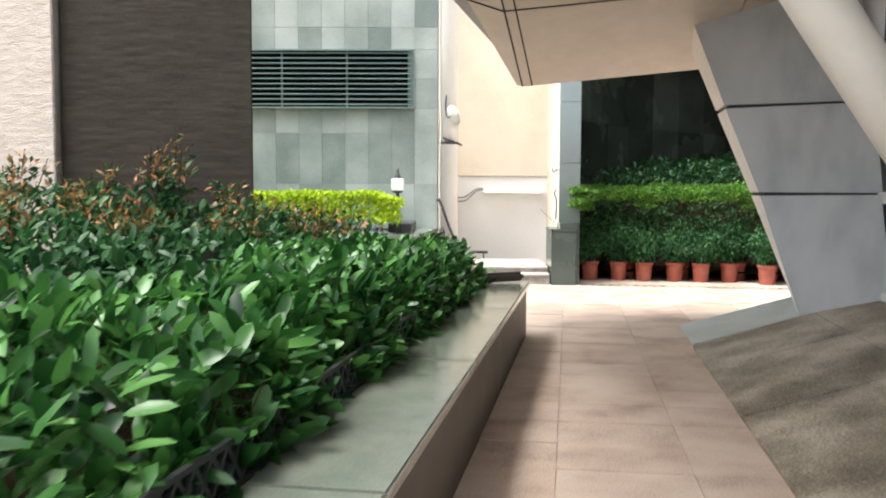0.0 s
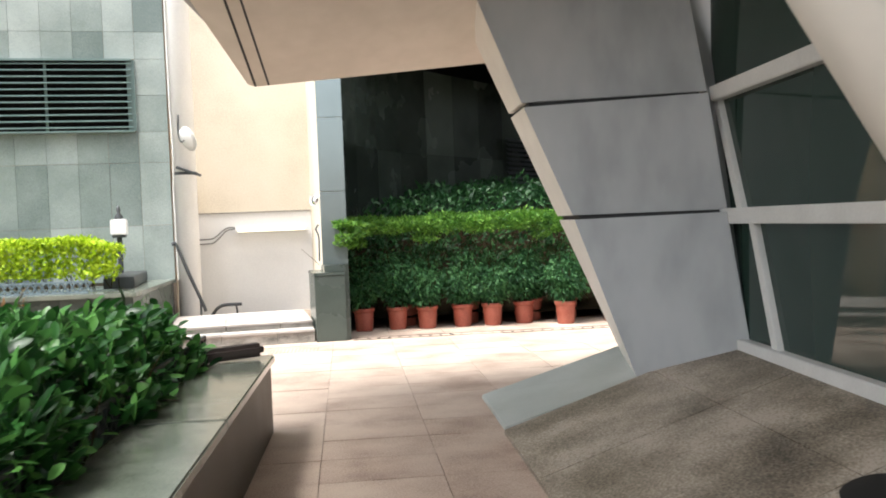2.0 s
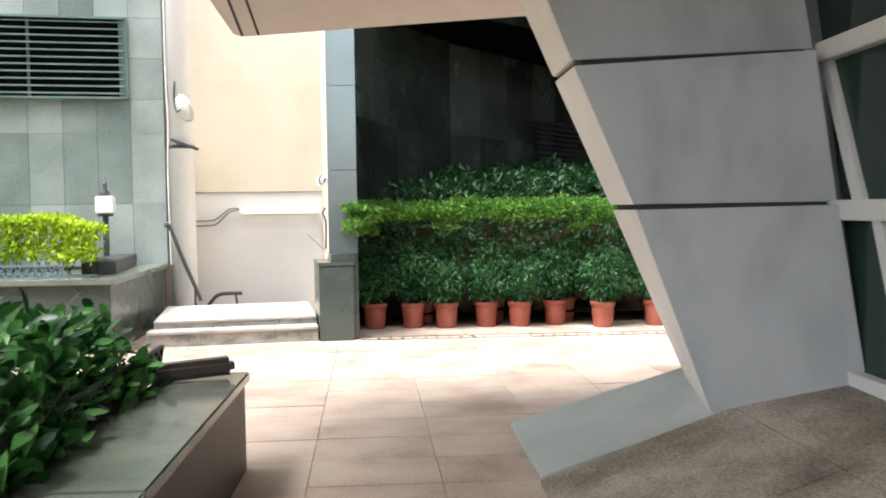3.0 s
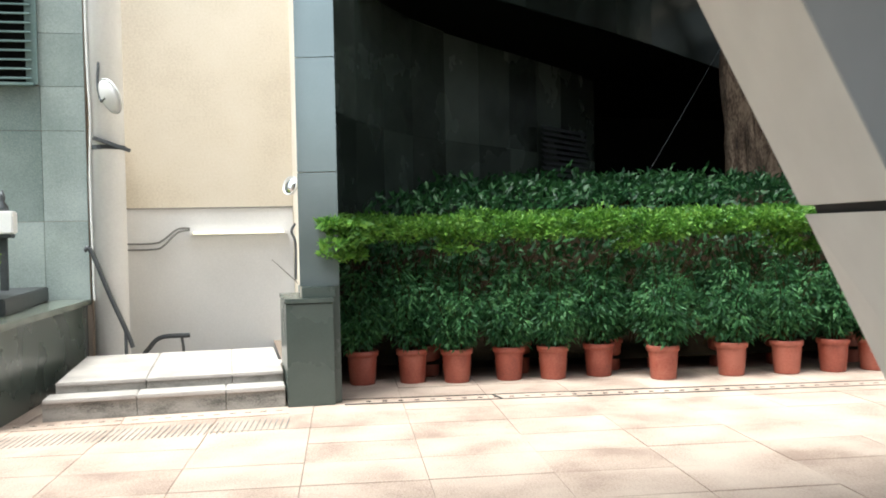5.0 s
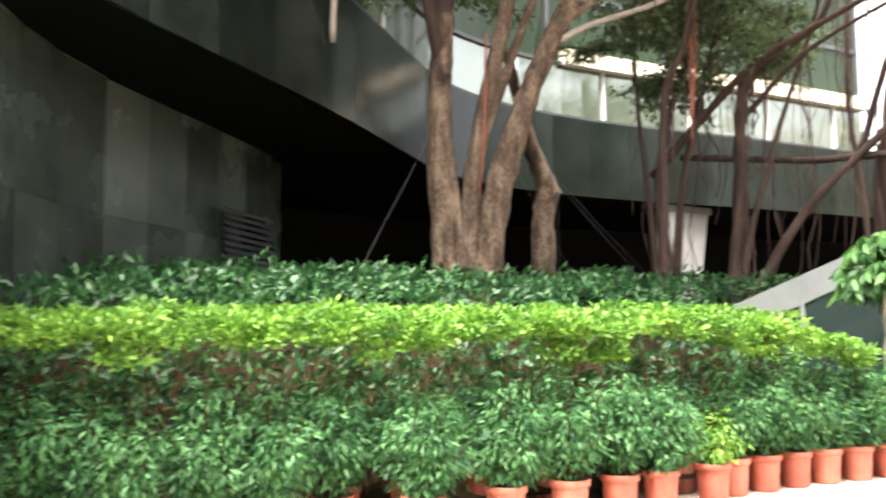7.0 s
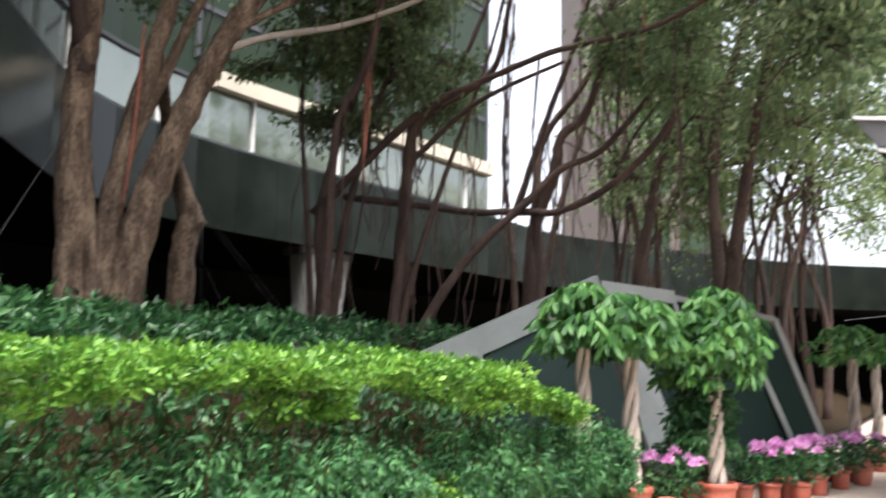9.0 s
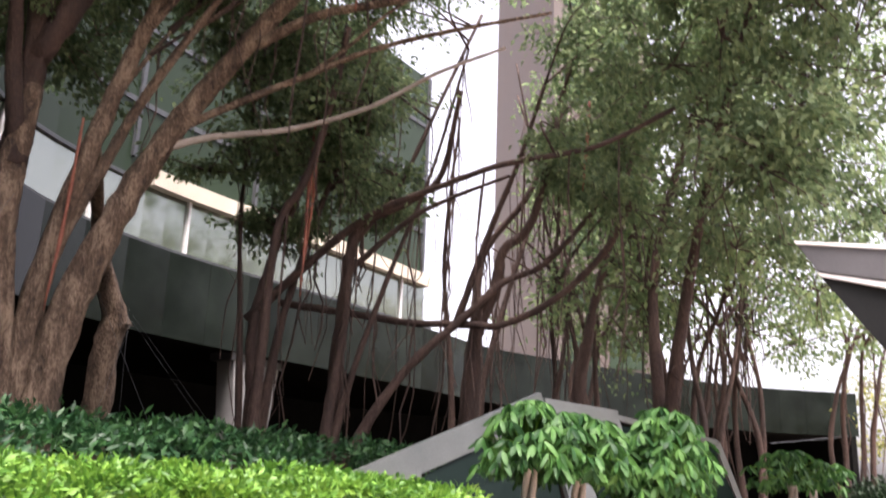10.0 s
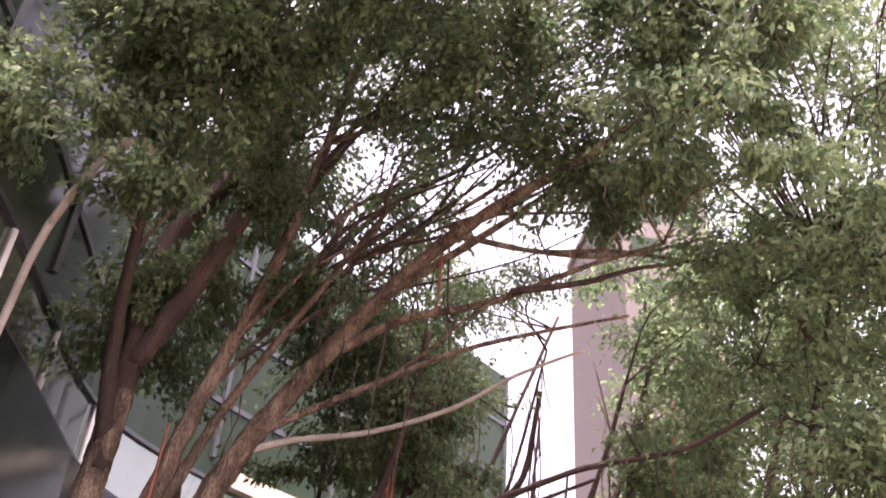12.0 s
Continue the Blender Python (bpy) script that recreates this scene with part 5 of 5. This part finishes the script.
tube_lamp = tagged(base("fluorescent_lamp", 1.09, 16.9, 1.29), "lit fluorescent batten lamp on the back wall", "lamp")
part("batten", box(-0.58, 0.56, 0.03, 0.085, 0.0, 0.04, 0.006), WHITE, tube_lamp)
bm = lathe([(0.016, -0.53), (0.016, 0.52)], 14)
bmesh.ops.transform(bm, matrix=pose(0, -0.015, 0.018, 0, 90, 0), verts=bm.verts)
part("tube", bm, TUBE, tube_lamp, "glowing warm white tube", smooth=True)
for x in (-0.55, 0.54):
    part("end_cap", box(x - 0.02, x + 0.02, -0.045, 0.03, -0.012, 0.048, 0.004), WHITE, tube_lamp)
conduit = tagged(base("conduit", 0, 16.95, 0), "grey steel cable conduits along the wall", "conduit")
for k in (0.0, 0.07):
    part("pipe", pipe([(-0.32, 0, 1.13 + k), (0.1, 0, 1.13 + k), (0.22, 0, 1.17 + k), (0.38, 0, 1.32 + k * 0.6), (0.52, 0, 1.35 + k * 0.3)], 0.011), CONCRETE, conduit)
picture_rail = tagged(part("wall_trim", box(-0.3, 1.73, 16.97, 16.985, 1.60, 1.615, 0.003), RISER), "thin grey line between white and cream paint", "trim", kind="structure")

rail = tagged(base("handrail", -0.02, 14.70, 0), "dark steel handrail going down the stair", "handrail")
part("rail", pipe([(-0.30, 0.0, 1.17), (-0.24, 0.0, 1.16), (-0.10, 0.0, 0.78), (0.06, 0.0, 0.38), (0.10, 0.0, 0.26)], 0.022), CAST, rail)
part("post", pipe([(0.04, 0.0, 0.42), (0.04, 0.0, 0.3), (0.04, 0.0, 0.2)], 0.016), CAST, rail)
rail_2 = tagged(base("handrail", 0, 15.4, 0), "short dark steel handrail at the head of the stair", "handrail")
part("rail", pipe([(0.08, 0.0, 0.06), (0.16, 0.0, 0.16), (0.28, 0.0, 0.265), (0.56, 0.0, 0.275)], 0.024), CAST, rail_2)
part("post", pipe([(0.48, 0.0, 0.27), (0.50, 0.0, 0.0), (0.50, 0.0, -0.6)], 0.014), CAST, rail_2)

lantern = tagged(base("garden_lantern", -0.94, 14.45, 0.71), "white box lantern with a dark finial on a post", "lantern")
part("post", box(-0.03, 0.03, -0.03, 0.03, 0.0, 0.60, 0.004), CAST, lantern)
part("shade", box(-0.10, 0.10, -0.09, 0.09, 0.62, 0.82, 0.012), WHITE, lantern, "white translucent box")
part("base_plate", box(-0.08, 0.08, -0.08, 0.08, 0.585, 0.62, 0.006), CAST, lantern)
part("finial", lathe([(0.055, 0.82), (0.05, 0.86), (0.02, 0.90), (0.028, 0.94), (0.01, 1.0)], 14), CAST, lantern, smooth=True)

# raised dots on the landing and the drain along the pots
dots = bmesh.new()
for i in range(44):
    for j in range(8):
        x, y = -0.26 + i * 0.036, 12.98 + j * 0.036
        for band in (0.0, 1.12):
            if x > 1.32:
                continue
            ring = [dots.verts.new((x + 0.011 * math.cos(a * 1.0472), y + band + 0.011 * math.sin(a * 1.0472), 0.235)) for a in range(6)]
            tip = dots.verts.new((x, y + band, 0.241))
            for a in range(6):
                dots.faces.new((ring[a], ring[(a + 1) % 6], tip))
tagged(part("tactile_stud", dots, RISER, steps, "small raised warning studs"), kind="stuff")
drain = tagged(base("drain_channel", 0, 0, 0), "narrow drain channel with small holes along the paving", "drain", kind="structure")


def drain_y(x):
    return 12.62 - 0.155 * (x - 1.8)


part("seam", bar((1.78, drain_y(1.78), 0.002), (9.5, drain_y(9.5), 0.002), 0.010, 0.006), SEAL, drain)
part("seam", bar((1.78, drain_y(1.78) + 0.2, 0.002), (9.5, drain_y(9.5) + 0.2, 0.002), 0.008, 0.006), SEAL, drain)
part("seam", bar((2.95, drain_y(2.95), 0.002), (2.93, drain_y(2.95) + 0.2, 0.002), 0.02, 0.006), SEAL, drain)
for i in range(60):
    x = 1.95 + i * 0.12
    part("hole", bar((x, drain_y(x) + 0.09, 0.001), (x + 0.035, drain_y(x) + 0.085, 0.001), 0.016, 0.006), SEAL, drain)

# ---- skylight of steel and dark glass beyond the hedge ----
skylight = tagged(base("glass_skylight"), "low angular skylight of brushed steel and dark glass", "skylight", kind="structure")
A, B, C = (12.13, 13.46, 2.38), (12.87, 12.79, 2.30), (14.2, 11.83, 2.10)
S0 = (10.15, 14.8, 1.36)
FA, FB, FC, FD = (12.22, 12.75, 0.0), (12.75, 12.45, 0.0), (14.0, 11.4, 0.0), (14.6, 11.15, 0.0)
part("beam", bar(S0, A, 0.10, 0.30, bevel=0.006), ZINC, skylight)
part("beam", bar(A, B, 0.10, 0.16, bevel=0.006), ZINC, skylight)
part("beam", bar(B, C, 0.06, 0.07, bevel=0.006), ZINC, skylight)
part("post", prism([A, (A[0] + 0.2, A[1] - 0.18, A[2]), FB, FA], (0.03, 0.06, 0), 0.004), ZINC, skylight)
part("post", bar(B, (13.3, 12.2, 0.0), 0.05, 0.05), ZINC, skylight)
part("post", bar((13.7, 12.2, 2.12), FC, 0.05, 0.06), ZINC, skylight)
part("post", bar(C, FD, 0.05, 0.07), ZINC, skylight)
part("strut", bar((10.75, 14.35, 1.62), (10.8, 14.3, 0.7), 0.05, 0.05), ZINC, skylight)
part("pane", prism([(10.3, 14.65, 1.2), (12.12, 13.5, 2.28), (12.2, 12.9, 0.1), (10.6, 14.0, 0.1)], (0.03, 0.02, 0)), GLASS_ROOF, skylight)
part("pane", prism([(12.4, 13.2, 2.25), (12.86, 12.83, 2.22), (13.3, 12.24, 0.06), (12.78, 12.5, 0.06)], (0.02, 0.04, 0)), GLASS_ROOF, skylight)
part("pane", prism([(12.9, 12.8, 2.22), (14.17, 11.86, 2.04), (14.55, 11.2, 0.06), (13.32, 12.2, 0.06)], (0.03, 0.06, 0)), GLASS_ROOF, skylight)
part("sill", prism([(12.1, 12.7, 0), (12.95, 12.3, 0), (13.1, 12.6, 0), (12.3, 13.0, 0)], (0, 0, 0.5), 0.006), ZINC, skylight, "low steel plinth")

# ---- leaning canopy wing at the end of the plaza ----
wing = tagged(base("canopy_wing"), "sharp-edged grey metal canopy wing jutting over the plaza", "canopy", kind="structure")
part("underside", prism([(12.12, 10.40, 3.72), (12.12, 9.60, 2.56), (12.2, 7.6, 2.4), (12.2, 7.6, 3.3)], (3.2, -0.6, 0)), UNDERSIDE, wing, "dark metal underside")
part("fascia", prism([(12.06, 10.60, 4.06), (12.06, 10.40, 3.74), (12.06, 7.6, 3.1), (12.06, 7.6, 3.62)], (3.2, -0.6, 0), 0.01), CANOPY_GREY, wing, "grey metal fascia")
part("edge_strip", prism([(12.03, 10.62, 4.09), (12.03, 10.60, 4.05), (12.03, 7.6, 3.60), (12.03, 7.6, 3.66)], (3.2, -0.6, 0), 0.004), FRAME, wing, "bright top edge")
part("lower_strip", prism([(12.08, 10.42, 3.74), (12.08, 10.38, 3.69), (12.08, 7.6, 2.95), (12.08, 7.6, 3.09)], (3.2, -0.6, 0), 0.004), FRAME, wing, "bright lower edge")
part("pier", prism([(13.2, 7.2, 0), (14.6, 6.9, 0), (14.9, 8.4, 2.6), (12.9, 8.6, 2.6)], (0.3, 0.8, 0.0), 0.01), PANEL, wing)


# ---- potted trees and flowers ----
def braided_tree(x, y, h, crown_r, crown_h, n, seed, pot_r=0.19, pot_h=0.34, label="potted money tree with a braided trunk and broad drooping leaves", size=(0.155, 0.048)):
    ob = tagged(base("potted_tree", x, y, 0), label, "potted tree", "potted trees by the skylight")
    rng = random.Random(seed)
    nrg = np.random.default_rng(seed)
    part("pot", pot_bm(pot_r, pot_h), TERRACOTTA, ob, smooth=True)
    part("soil", lathe([(pot_r * 0.88, pot_h * 0.85), (pot_r * 0.88, pot_h * 0.9)], 18), SOIL, ob)
    for k in range(3):
        pts = []
        for i in range(15):
            a = k * 2.094 + i * 0.55
            r = 0.052 - 0.014 * i / 14
            pts.append((r * math.cos(a), r * math.sin(a), pot_h * 0.85 + (h - pot_h * 0.85) * i / 14))
        part("stem", tube(pts, [0.043 - 0.001 * i for i in range(15)], 8, 0.05, rng), BARK_PALE, ob, smooth=True)
    pts, dirs = [], []
    tw = bmesh.new()
    for c in range(n // 7):
        a = rng.uniform(0, 6.283)
        u = rng.uniform(-0.25, 1.0)
        q = math.sqrt(max(0.0, 1 - max(0.0, u) ** 2)) * rng.uniform(0.45, 1)
        e = Vector((crown_r * q * math.cos(a), crown_r * q * math.sin(a), h + crown_h * (0.15 + 0.75 * u)))
        tube([(0, 0, h * 0.98), e * 0.5 + Vector((0, 0, (h + crown_h * 0.3) * 0.5)), e], [0.006, 0.005, 0.004], 4, 0, None, tw)
        for k in range(7):
            b = k * 0.898 + rng.uniform(0, 0.4)
            pts.append(e)
            dirs.append((math.cos(b), math.sin(b), -0.75))
    part("leaf_stalk", tw, HEDGE_LEAF, ob)["kind"] = "stuff"
    broad_leaves("crown", ob, np.array(pts), np.array(dirs) * 1.6, size[0], size[1], MONEY_LEAF, nrg, spread=0.28, curl=0.35)["kind"] = "stuff"
    return ob


MONEY_LEAF = leaf_mat("drooping_broad_leaf", (0.014, 0.058, 0.017), (0.042, 0.128, 0.030), (0.11, 0.25, 0.06), 0.52, 0.35)
braided_tree(9.72, 12.75, 1.62, 0.50, 0.62, 1200, 71)
braided_tree(10.08, 12.42, 1.56, 0.50, 0.60, 1200, 72)
braided_tree(10.9, 11.85, 1.34, 0.56, 0.98, 1900, 73)
braided_tree(15.4, 11.05, 1.65, 0.7, 0.5, 380, 74)
braided_tree(17.2, 10.9, 1.65, 0.7, 0.5, 320, 75)
under = potted_shrub(77, 1.3, 0.42, SHRUB_LEAF, 5200, "bushy dark green shrub below the potted tree", (0.09, 0.035))
under.matrix_basis = pose(10.98, 12.08, 0)


def flower_pot(x, y, seed, r=0.15, scale=1.0):
    ob = tagged(base("potted_flower", x, y, 0), "pink and mauve chrysanthemum in a terracotta-coloured pot", "potted flower", "pink flowers on the plaza")
    rng = random.Random(seed)
    nrg = np.random.default_rng(seed)
    part("pot", pot_bm(0.125, 0.22), TERRACOTTA, ob, smooth=True)
    pts, dirs = [], []
    for i in range(260):
        a, q = rng.uniform(0, 6.283), math.sqrt(rng.random())
        pts.append((0.2 * q * math.cos(a) * scale, 0.2 * q * math.sin(a) * scale, 0.24 + rng.random() * 0.24 * scale))
        dirs.append((math.cos(a), math.sin(a), 0.5))
    leaves("foliage", ob, np.array(pts), np.array(dirs), 0.085, 0.04, SHRUB_LEAF, nrg)["kind"] = "stuff"
    for k in range(9):
        a, q = rng.uniform(0, 6.283), math.sqrt(rng.random())
        c = np.array([0.24 * q * math.cos(a) * scale, 0.24 * q * math.sin(a) * scale, 0.24 + (0.30 - 0.10 * q) * scale])
        pp, dd = [], []
        for i in range(70):
            b, e = rng.uniform(0, 6.283), rng.uniform(-0.2, 1.5)
            d = (math.cos(b) * math.cos(e), math.sin(b) * math.cos(e), math.sin(e))
            pp.append(c + np.array(d) * 0.012)
            dd.append(d)
        leaves("flower_head", ob, np.array(pp), np.array(dd) * 3, 0.062, 0.02, PETAL, nrg, spread=0.25, curl=-0.15)
    return ob


for i, (x, y) in enumerate(((10.36, 12.15), (12.3, 11.62), (12.55, 11.35), (12.95, 11.55), (13.5, 11.3), (13.9, 11.38), (14.4, 11.15), (15.0, 10.95), (15.6, 10.98), (12.0, 11.85))):
    flower_pot(x, y, 81 + i, 0.15, 1.4)
ball = tagged(base("clipped_bush", 17.6, 9.9, 0), "dark clipped round bush in a pot at the plaza's edge", "bush")
part("pot", pot_bm(0.4, 0.45), TERRACOTTA, ball, smooth=True)
v = RNG.normal(0, 1, (8000, 3))
v /= np.linalg.norm(v, axis=1)[:, None]
leaves("foliage", ball, v * RNG.uniform(0.4, 0.78, (8000, 1)) + np.array([0, 0, 1.05]), v, 0.08, 0.04, DEEP_LEAF, RNG)["kind"] = "stuff"

# ---- stump and guy wires round the big tree ----
RED_ROOTS = (((9.36, 18.4, 5.6), (9.3, 18.5, 3.2)), ((12.3, 17.05, 7.2), (12.27, 17.05, 4.6)), ((12.36, 17.0, 6.4), (12.3, 17.05, 4.4)), ((12.24, 17.05, 6.0), (12.26, 17.05, 3.9)), ((14.0, 13.4, 7.0), (13.95, 13.5, 5.6)),
             ((10.9, 15.6, 8.6), (10.9, 15.6, 7.3)))
stump = tagged(base("tree_stump"), "pale gnarled leaning trunk with a knotted bend", "tree trunk")
bm = bmesh.new()
limb(bm, [(13.15, 21.6, 0.9), (13.2, 21.55, 2.4), (13.22, 21.52, 3.5), (13.32, 21.48, 4.0)], 0.24, 0.22, RND, 5, 10, 0.12, 0.4)
part("trunk", bm, BARK, stump, smooth=True)
bm = bmesh.new()
limb(bm, [(13.36, 21.48, 3.85), (13.2, 21.5, 4.25), (12.9, 21.5, 4.8), (12.4, 21.2, 5.4), (11.4, 20.4, 6.2)], 0.25, 0.09, RND, 5, 10, 0.14)
part("branch", bm, BARK, stump, "pale bare branch", smooth=True)
for a, b in (((9.0, 18.9, 4.6), (6.2, 16.6, 1.9)), ((9.7, 18.4, 3.9), (10.4, 17.6, 1.8)), ((13.5, 21.3, 4.0), (9.9, 18.2, 1.8)), ((13.5, 21.3, 4.0), (15.8, 20.6, 1.6)),
             ((13.4, 21.3, 4.2), (12.6, 20.4, 1.8)), ((13.5, 21.3, 4.1), (16.6, 21.0, 1.6))):
    tagged(part("guy_wire", tube([a, b], [0.0022, 0.0022], 5), CAST), "thin pale guy wire steadying the tree", "wire", "guy wires")

for a, b in RED_ROOTS:
    m = tuple((a[k] + b[k]) / 2 + (0.03 if k == 0 else 0) for k in range(3))
    tagged(part("hanging_root", tube(smooth_path([a, m, b], 4), [0.016, 0.02, 0.018, 0.024, 0.021, 0.024, 0.018, 0.014, 0.007], 7, 0.3, RND), RED_ROOT, smooth=True),
           "red-brown wrapped aerial root hanging from a branch", "root", "red hanging roots")

# slotted drain covers and grooved strip before the steps and pots
drain = tagged(base("drain_cover"), "slotted stone drain covers set along the steps and pots", "drain", kind="structure")
for x0, x1, y0 in ((-0.55, 0.22, 12.43), (0.22, 1.36, 12.42)):
    slope = 0.0 if x1 < 1.5 else -0.15
    part("slab", prism([(x0 + 0.004, y0, 0.006), (x1 - 0.004, y0 + slope * (x1 - x0), 0.006), (x1 - 0.004, y0 + 0.24 + slope * (x1 - x0), 0.006), (x0 + 0.004, y0 + 0.24, 0.006)], (0, 0, -0.03)), PAVER, drain)
    n = int((x1 - x0) / 0.11)
    for i in range(n):
        x = x0 + 0.06 + i * 0.11
        y = y0 + 0.12 + slope * (x - x0)
        part("slot", bar((x, y, 0.0055), (x + 0.045, y + slope * 0.045, 0.0055), 0.014, 0.004), SEAL, drain)
strip = tagged(base("grooved_strip"), "grooved anti-slip strip in the paving before the steps", "paving", kind="structure")
for i in range(46):
    x = -0.5 + i * 0.04
    part("groove", bar((x, 11.93, 0.003), (x + 0.05, 12.28, 0.003), 0.008, 0.003), RISER, strip)

# tall building far beyond the trees
FACADE = varied("brown_tower_cladding", [(0.048, 0.037, 0.031), (0.075, 0.059, 0.05)], 0.3, 6, (0.5, 0.7), 0.05)
tower = tagged(base("tower_block", 55.3, 27.6, 0, -52), "tall brown office tower with dark window rows beyond the trees", "building")
part("wall", box(0, 7.0, 0, 14, 0, 46), FACADE, tower)
for k in range(12):
    for j in range(2):
        part("window", box(0.7 + j * 3.1, 3.1 + j * 3.1, -0.06, -0.004, 2.2 + k * 3.6, 4.3 + k * 3.6), GLASS_GREEN, tower)
part("roof", box(-0.3, 7.3, -0.3, 14.3, 46, 46.5), FACADE, tower)

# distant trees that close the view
# The yellow-green carries the sunlight on these far crowns.
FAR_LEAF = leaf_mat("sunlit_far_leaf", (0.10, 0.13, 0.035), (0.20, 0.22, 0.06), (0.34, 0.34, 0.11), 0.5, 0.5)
for i, (sx, sy, h) in enumerate(((34, 3.2, 9), (40, 6.2, 10), (46, 1.5, 11), (50, 7.2, 10))):
    tree("street_tree", "sunlit yellow-green tree beyond the plaza", BARK, [([(sx, sy, 0), (sx, sy, 3), (sx + 0.4, sy, 5.5), (sx, sy + 0.5, h)], 0.2, 0.05, 0.3),
         ([(sx, sy, 3), (sx - 0.8, sy - 0.8, 5), (sx - 1.2, sy - 1.6, h - 1)], 0.11, 0.03)],
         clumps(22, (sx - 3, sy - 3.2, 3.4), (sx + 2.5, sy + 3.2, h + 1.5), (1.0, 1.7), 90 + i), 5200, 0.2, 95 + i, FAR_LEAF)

# ---- wall tiles, pilaster slabs and paving, piece by piece ----
TILE_ROWS = ((0.70, 1.44, 0.385), (1.44, 2.28, 0.385), (2.28, 2.69, 0.385), (3.66, 4.02, 0.385), (4.02, 4.95, 0.385), (4.95, 5.85, 0.77), (5.85, 6.9, 0.77), (6.9, 8.4, 0.77))
for r, (z0, z1, w) in enumerate(TILE_ROWS):
    n = int(5.75 / w)
    for i in range(n):
        x1 = -0.305 - i * w
        wall_slab(wall_louvre, x1 - w, x1, 14.92, z0, z1, TILE)
for x0, x1 in ((-0.70, -0.305), (-5.6, -5.1)):
    for z0, z1 in ((2.69, 3.18), (3.18, 3.66)):
        wall_slab(wall_louvre, x0, x1, 14.92, z0, z1, TILE)
for i in range(7):
    z0 = 0.88 + i * 0.86
    part("stone_slab", prism([(1.482, 12.797, z0 + 0.003), (1.770, 12.71, z0 + 0.003), (1.770, 12.80, z0 + 0.003), (1.482, 12.80, z0 + 0.003)], (0, 0, 0.854)), PILASTER, wall_pilaster)

part("stone_slab", box(1.70, 1.772, 12.725, 12.80, 0.0, 0.88, 0.003), BLOCK, wall_pilaster)

TURN = -7.1
ca, sa = math.cos(radians(TURN)), math.sin(radians(TURN))
shapes = {}


def paver_box(w, d, k):
    rr = random.Random(k)
    bm = box(0.002, w - 0.002, 0.002, d - 0.002, -0.018, 0.0)
    for v in bm.verts:
        v.co += Vector((rr.uniform(-0.0015, 0.0015), rr.uniform(-0.0015, 0.0015), rr.uniform(-0.002, 0.001)))
    return bm


PW, PD = 0.66, 0.455
far_slabs = []
for j in range(-36, 12):
    for i in range(-14, 16):
        u, v = i * PW, j * PD
        x, y = 3.37 + u * ca - v * sa, 11.22 + u * sa + v * ca
        xm, ym = x + 0.35, y + 0.18
        if y < -0.8 or ym > 13.9 or xm < -1.1 or xm > 11.5:
            continue
        if ym < 7.7 and (xm < 0.25 - (8.25 - ym) * 0.151 or xm > 2.6 + (ym - 8.76) * 0.142):
            continue
        if ym >= 7.7 and ym < 8.4 and xm > 3.0:
            continue
        m = pose(x, y, RND.uniform(-0.002, 0.002), 0, 0, TURN)
        k = RND.randrange(6)
        if xm > 5.6 or xm < 0.2 or ym < 1.6 or ym > 12.9:
            bm = paver_box(PW, PD, k)
            bmesh.ops.transform(bm, matrix=m, verts=bm.verts)
            far_slabs.append(bm)
            continue
        if k not in shapes:
            shapes[k] = mesh_of(paver_box(PW, PD, k), "paver", PAVER)
        ob = new("paver", shapes[k])
        ob.parent = ground
        ob.matrix_basis = m
part("paving", merged(*far_slabs), PAVER, ground)["kind"] = "stuff"
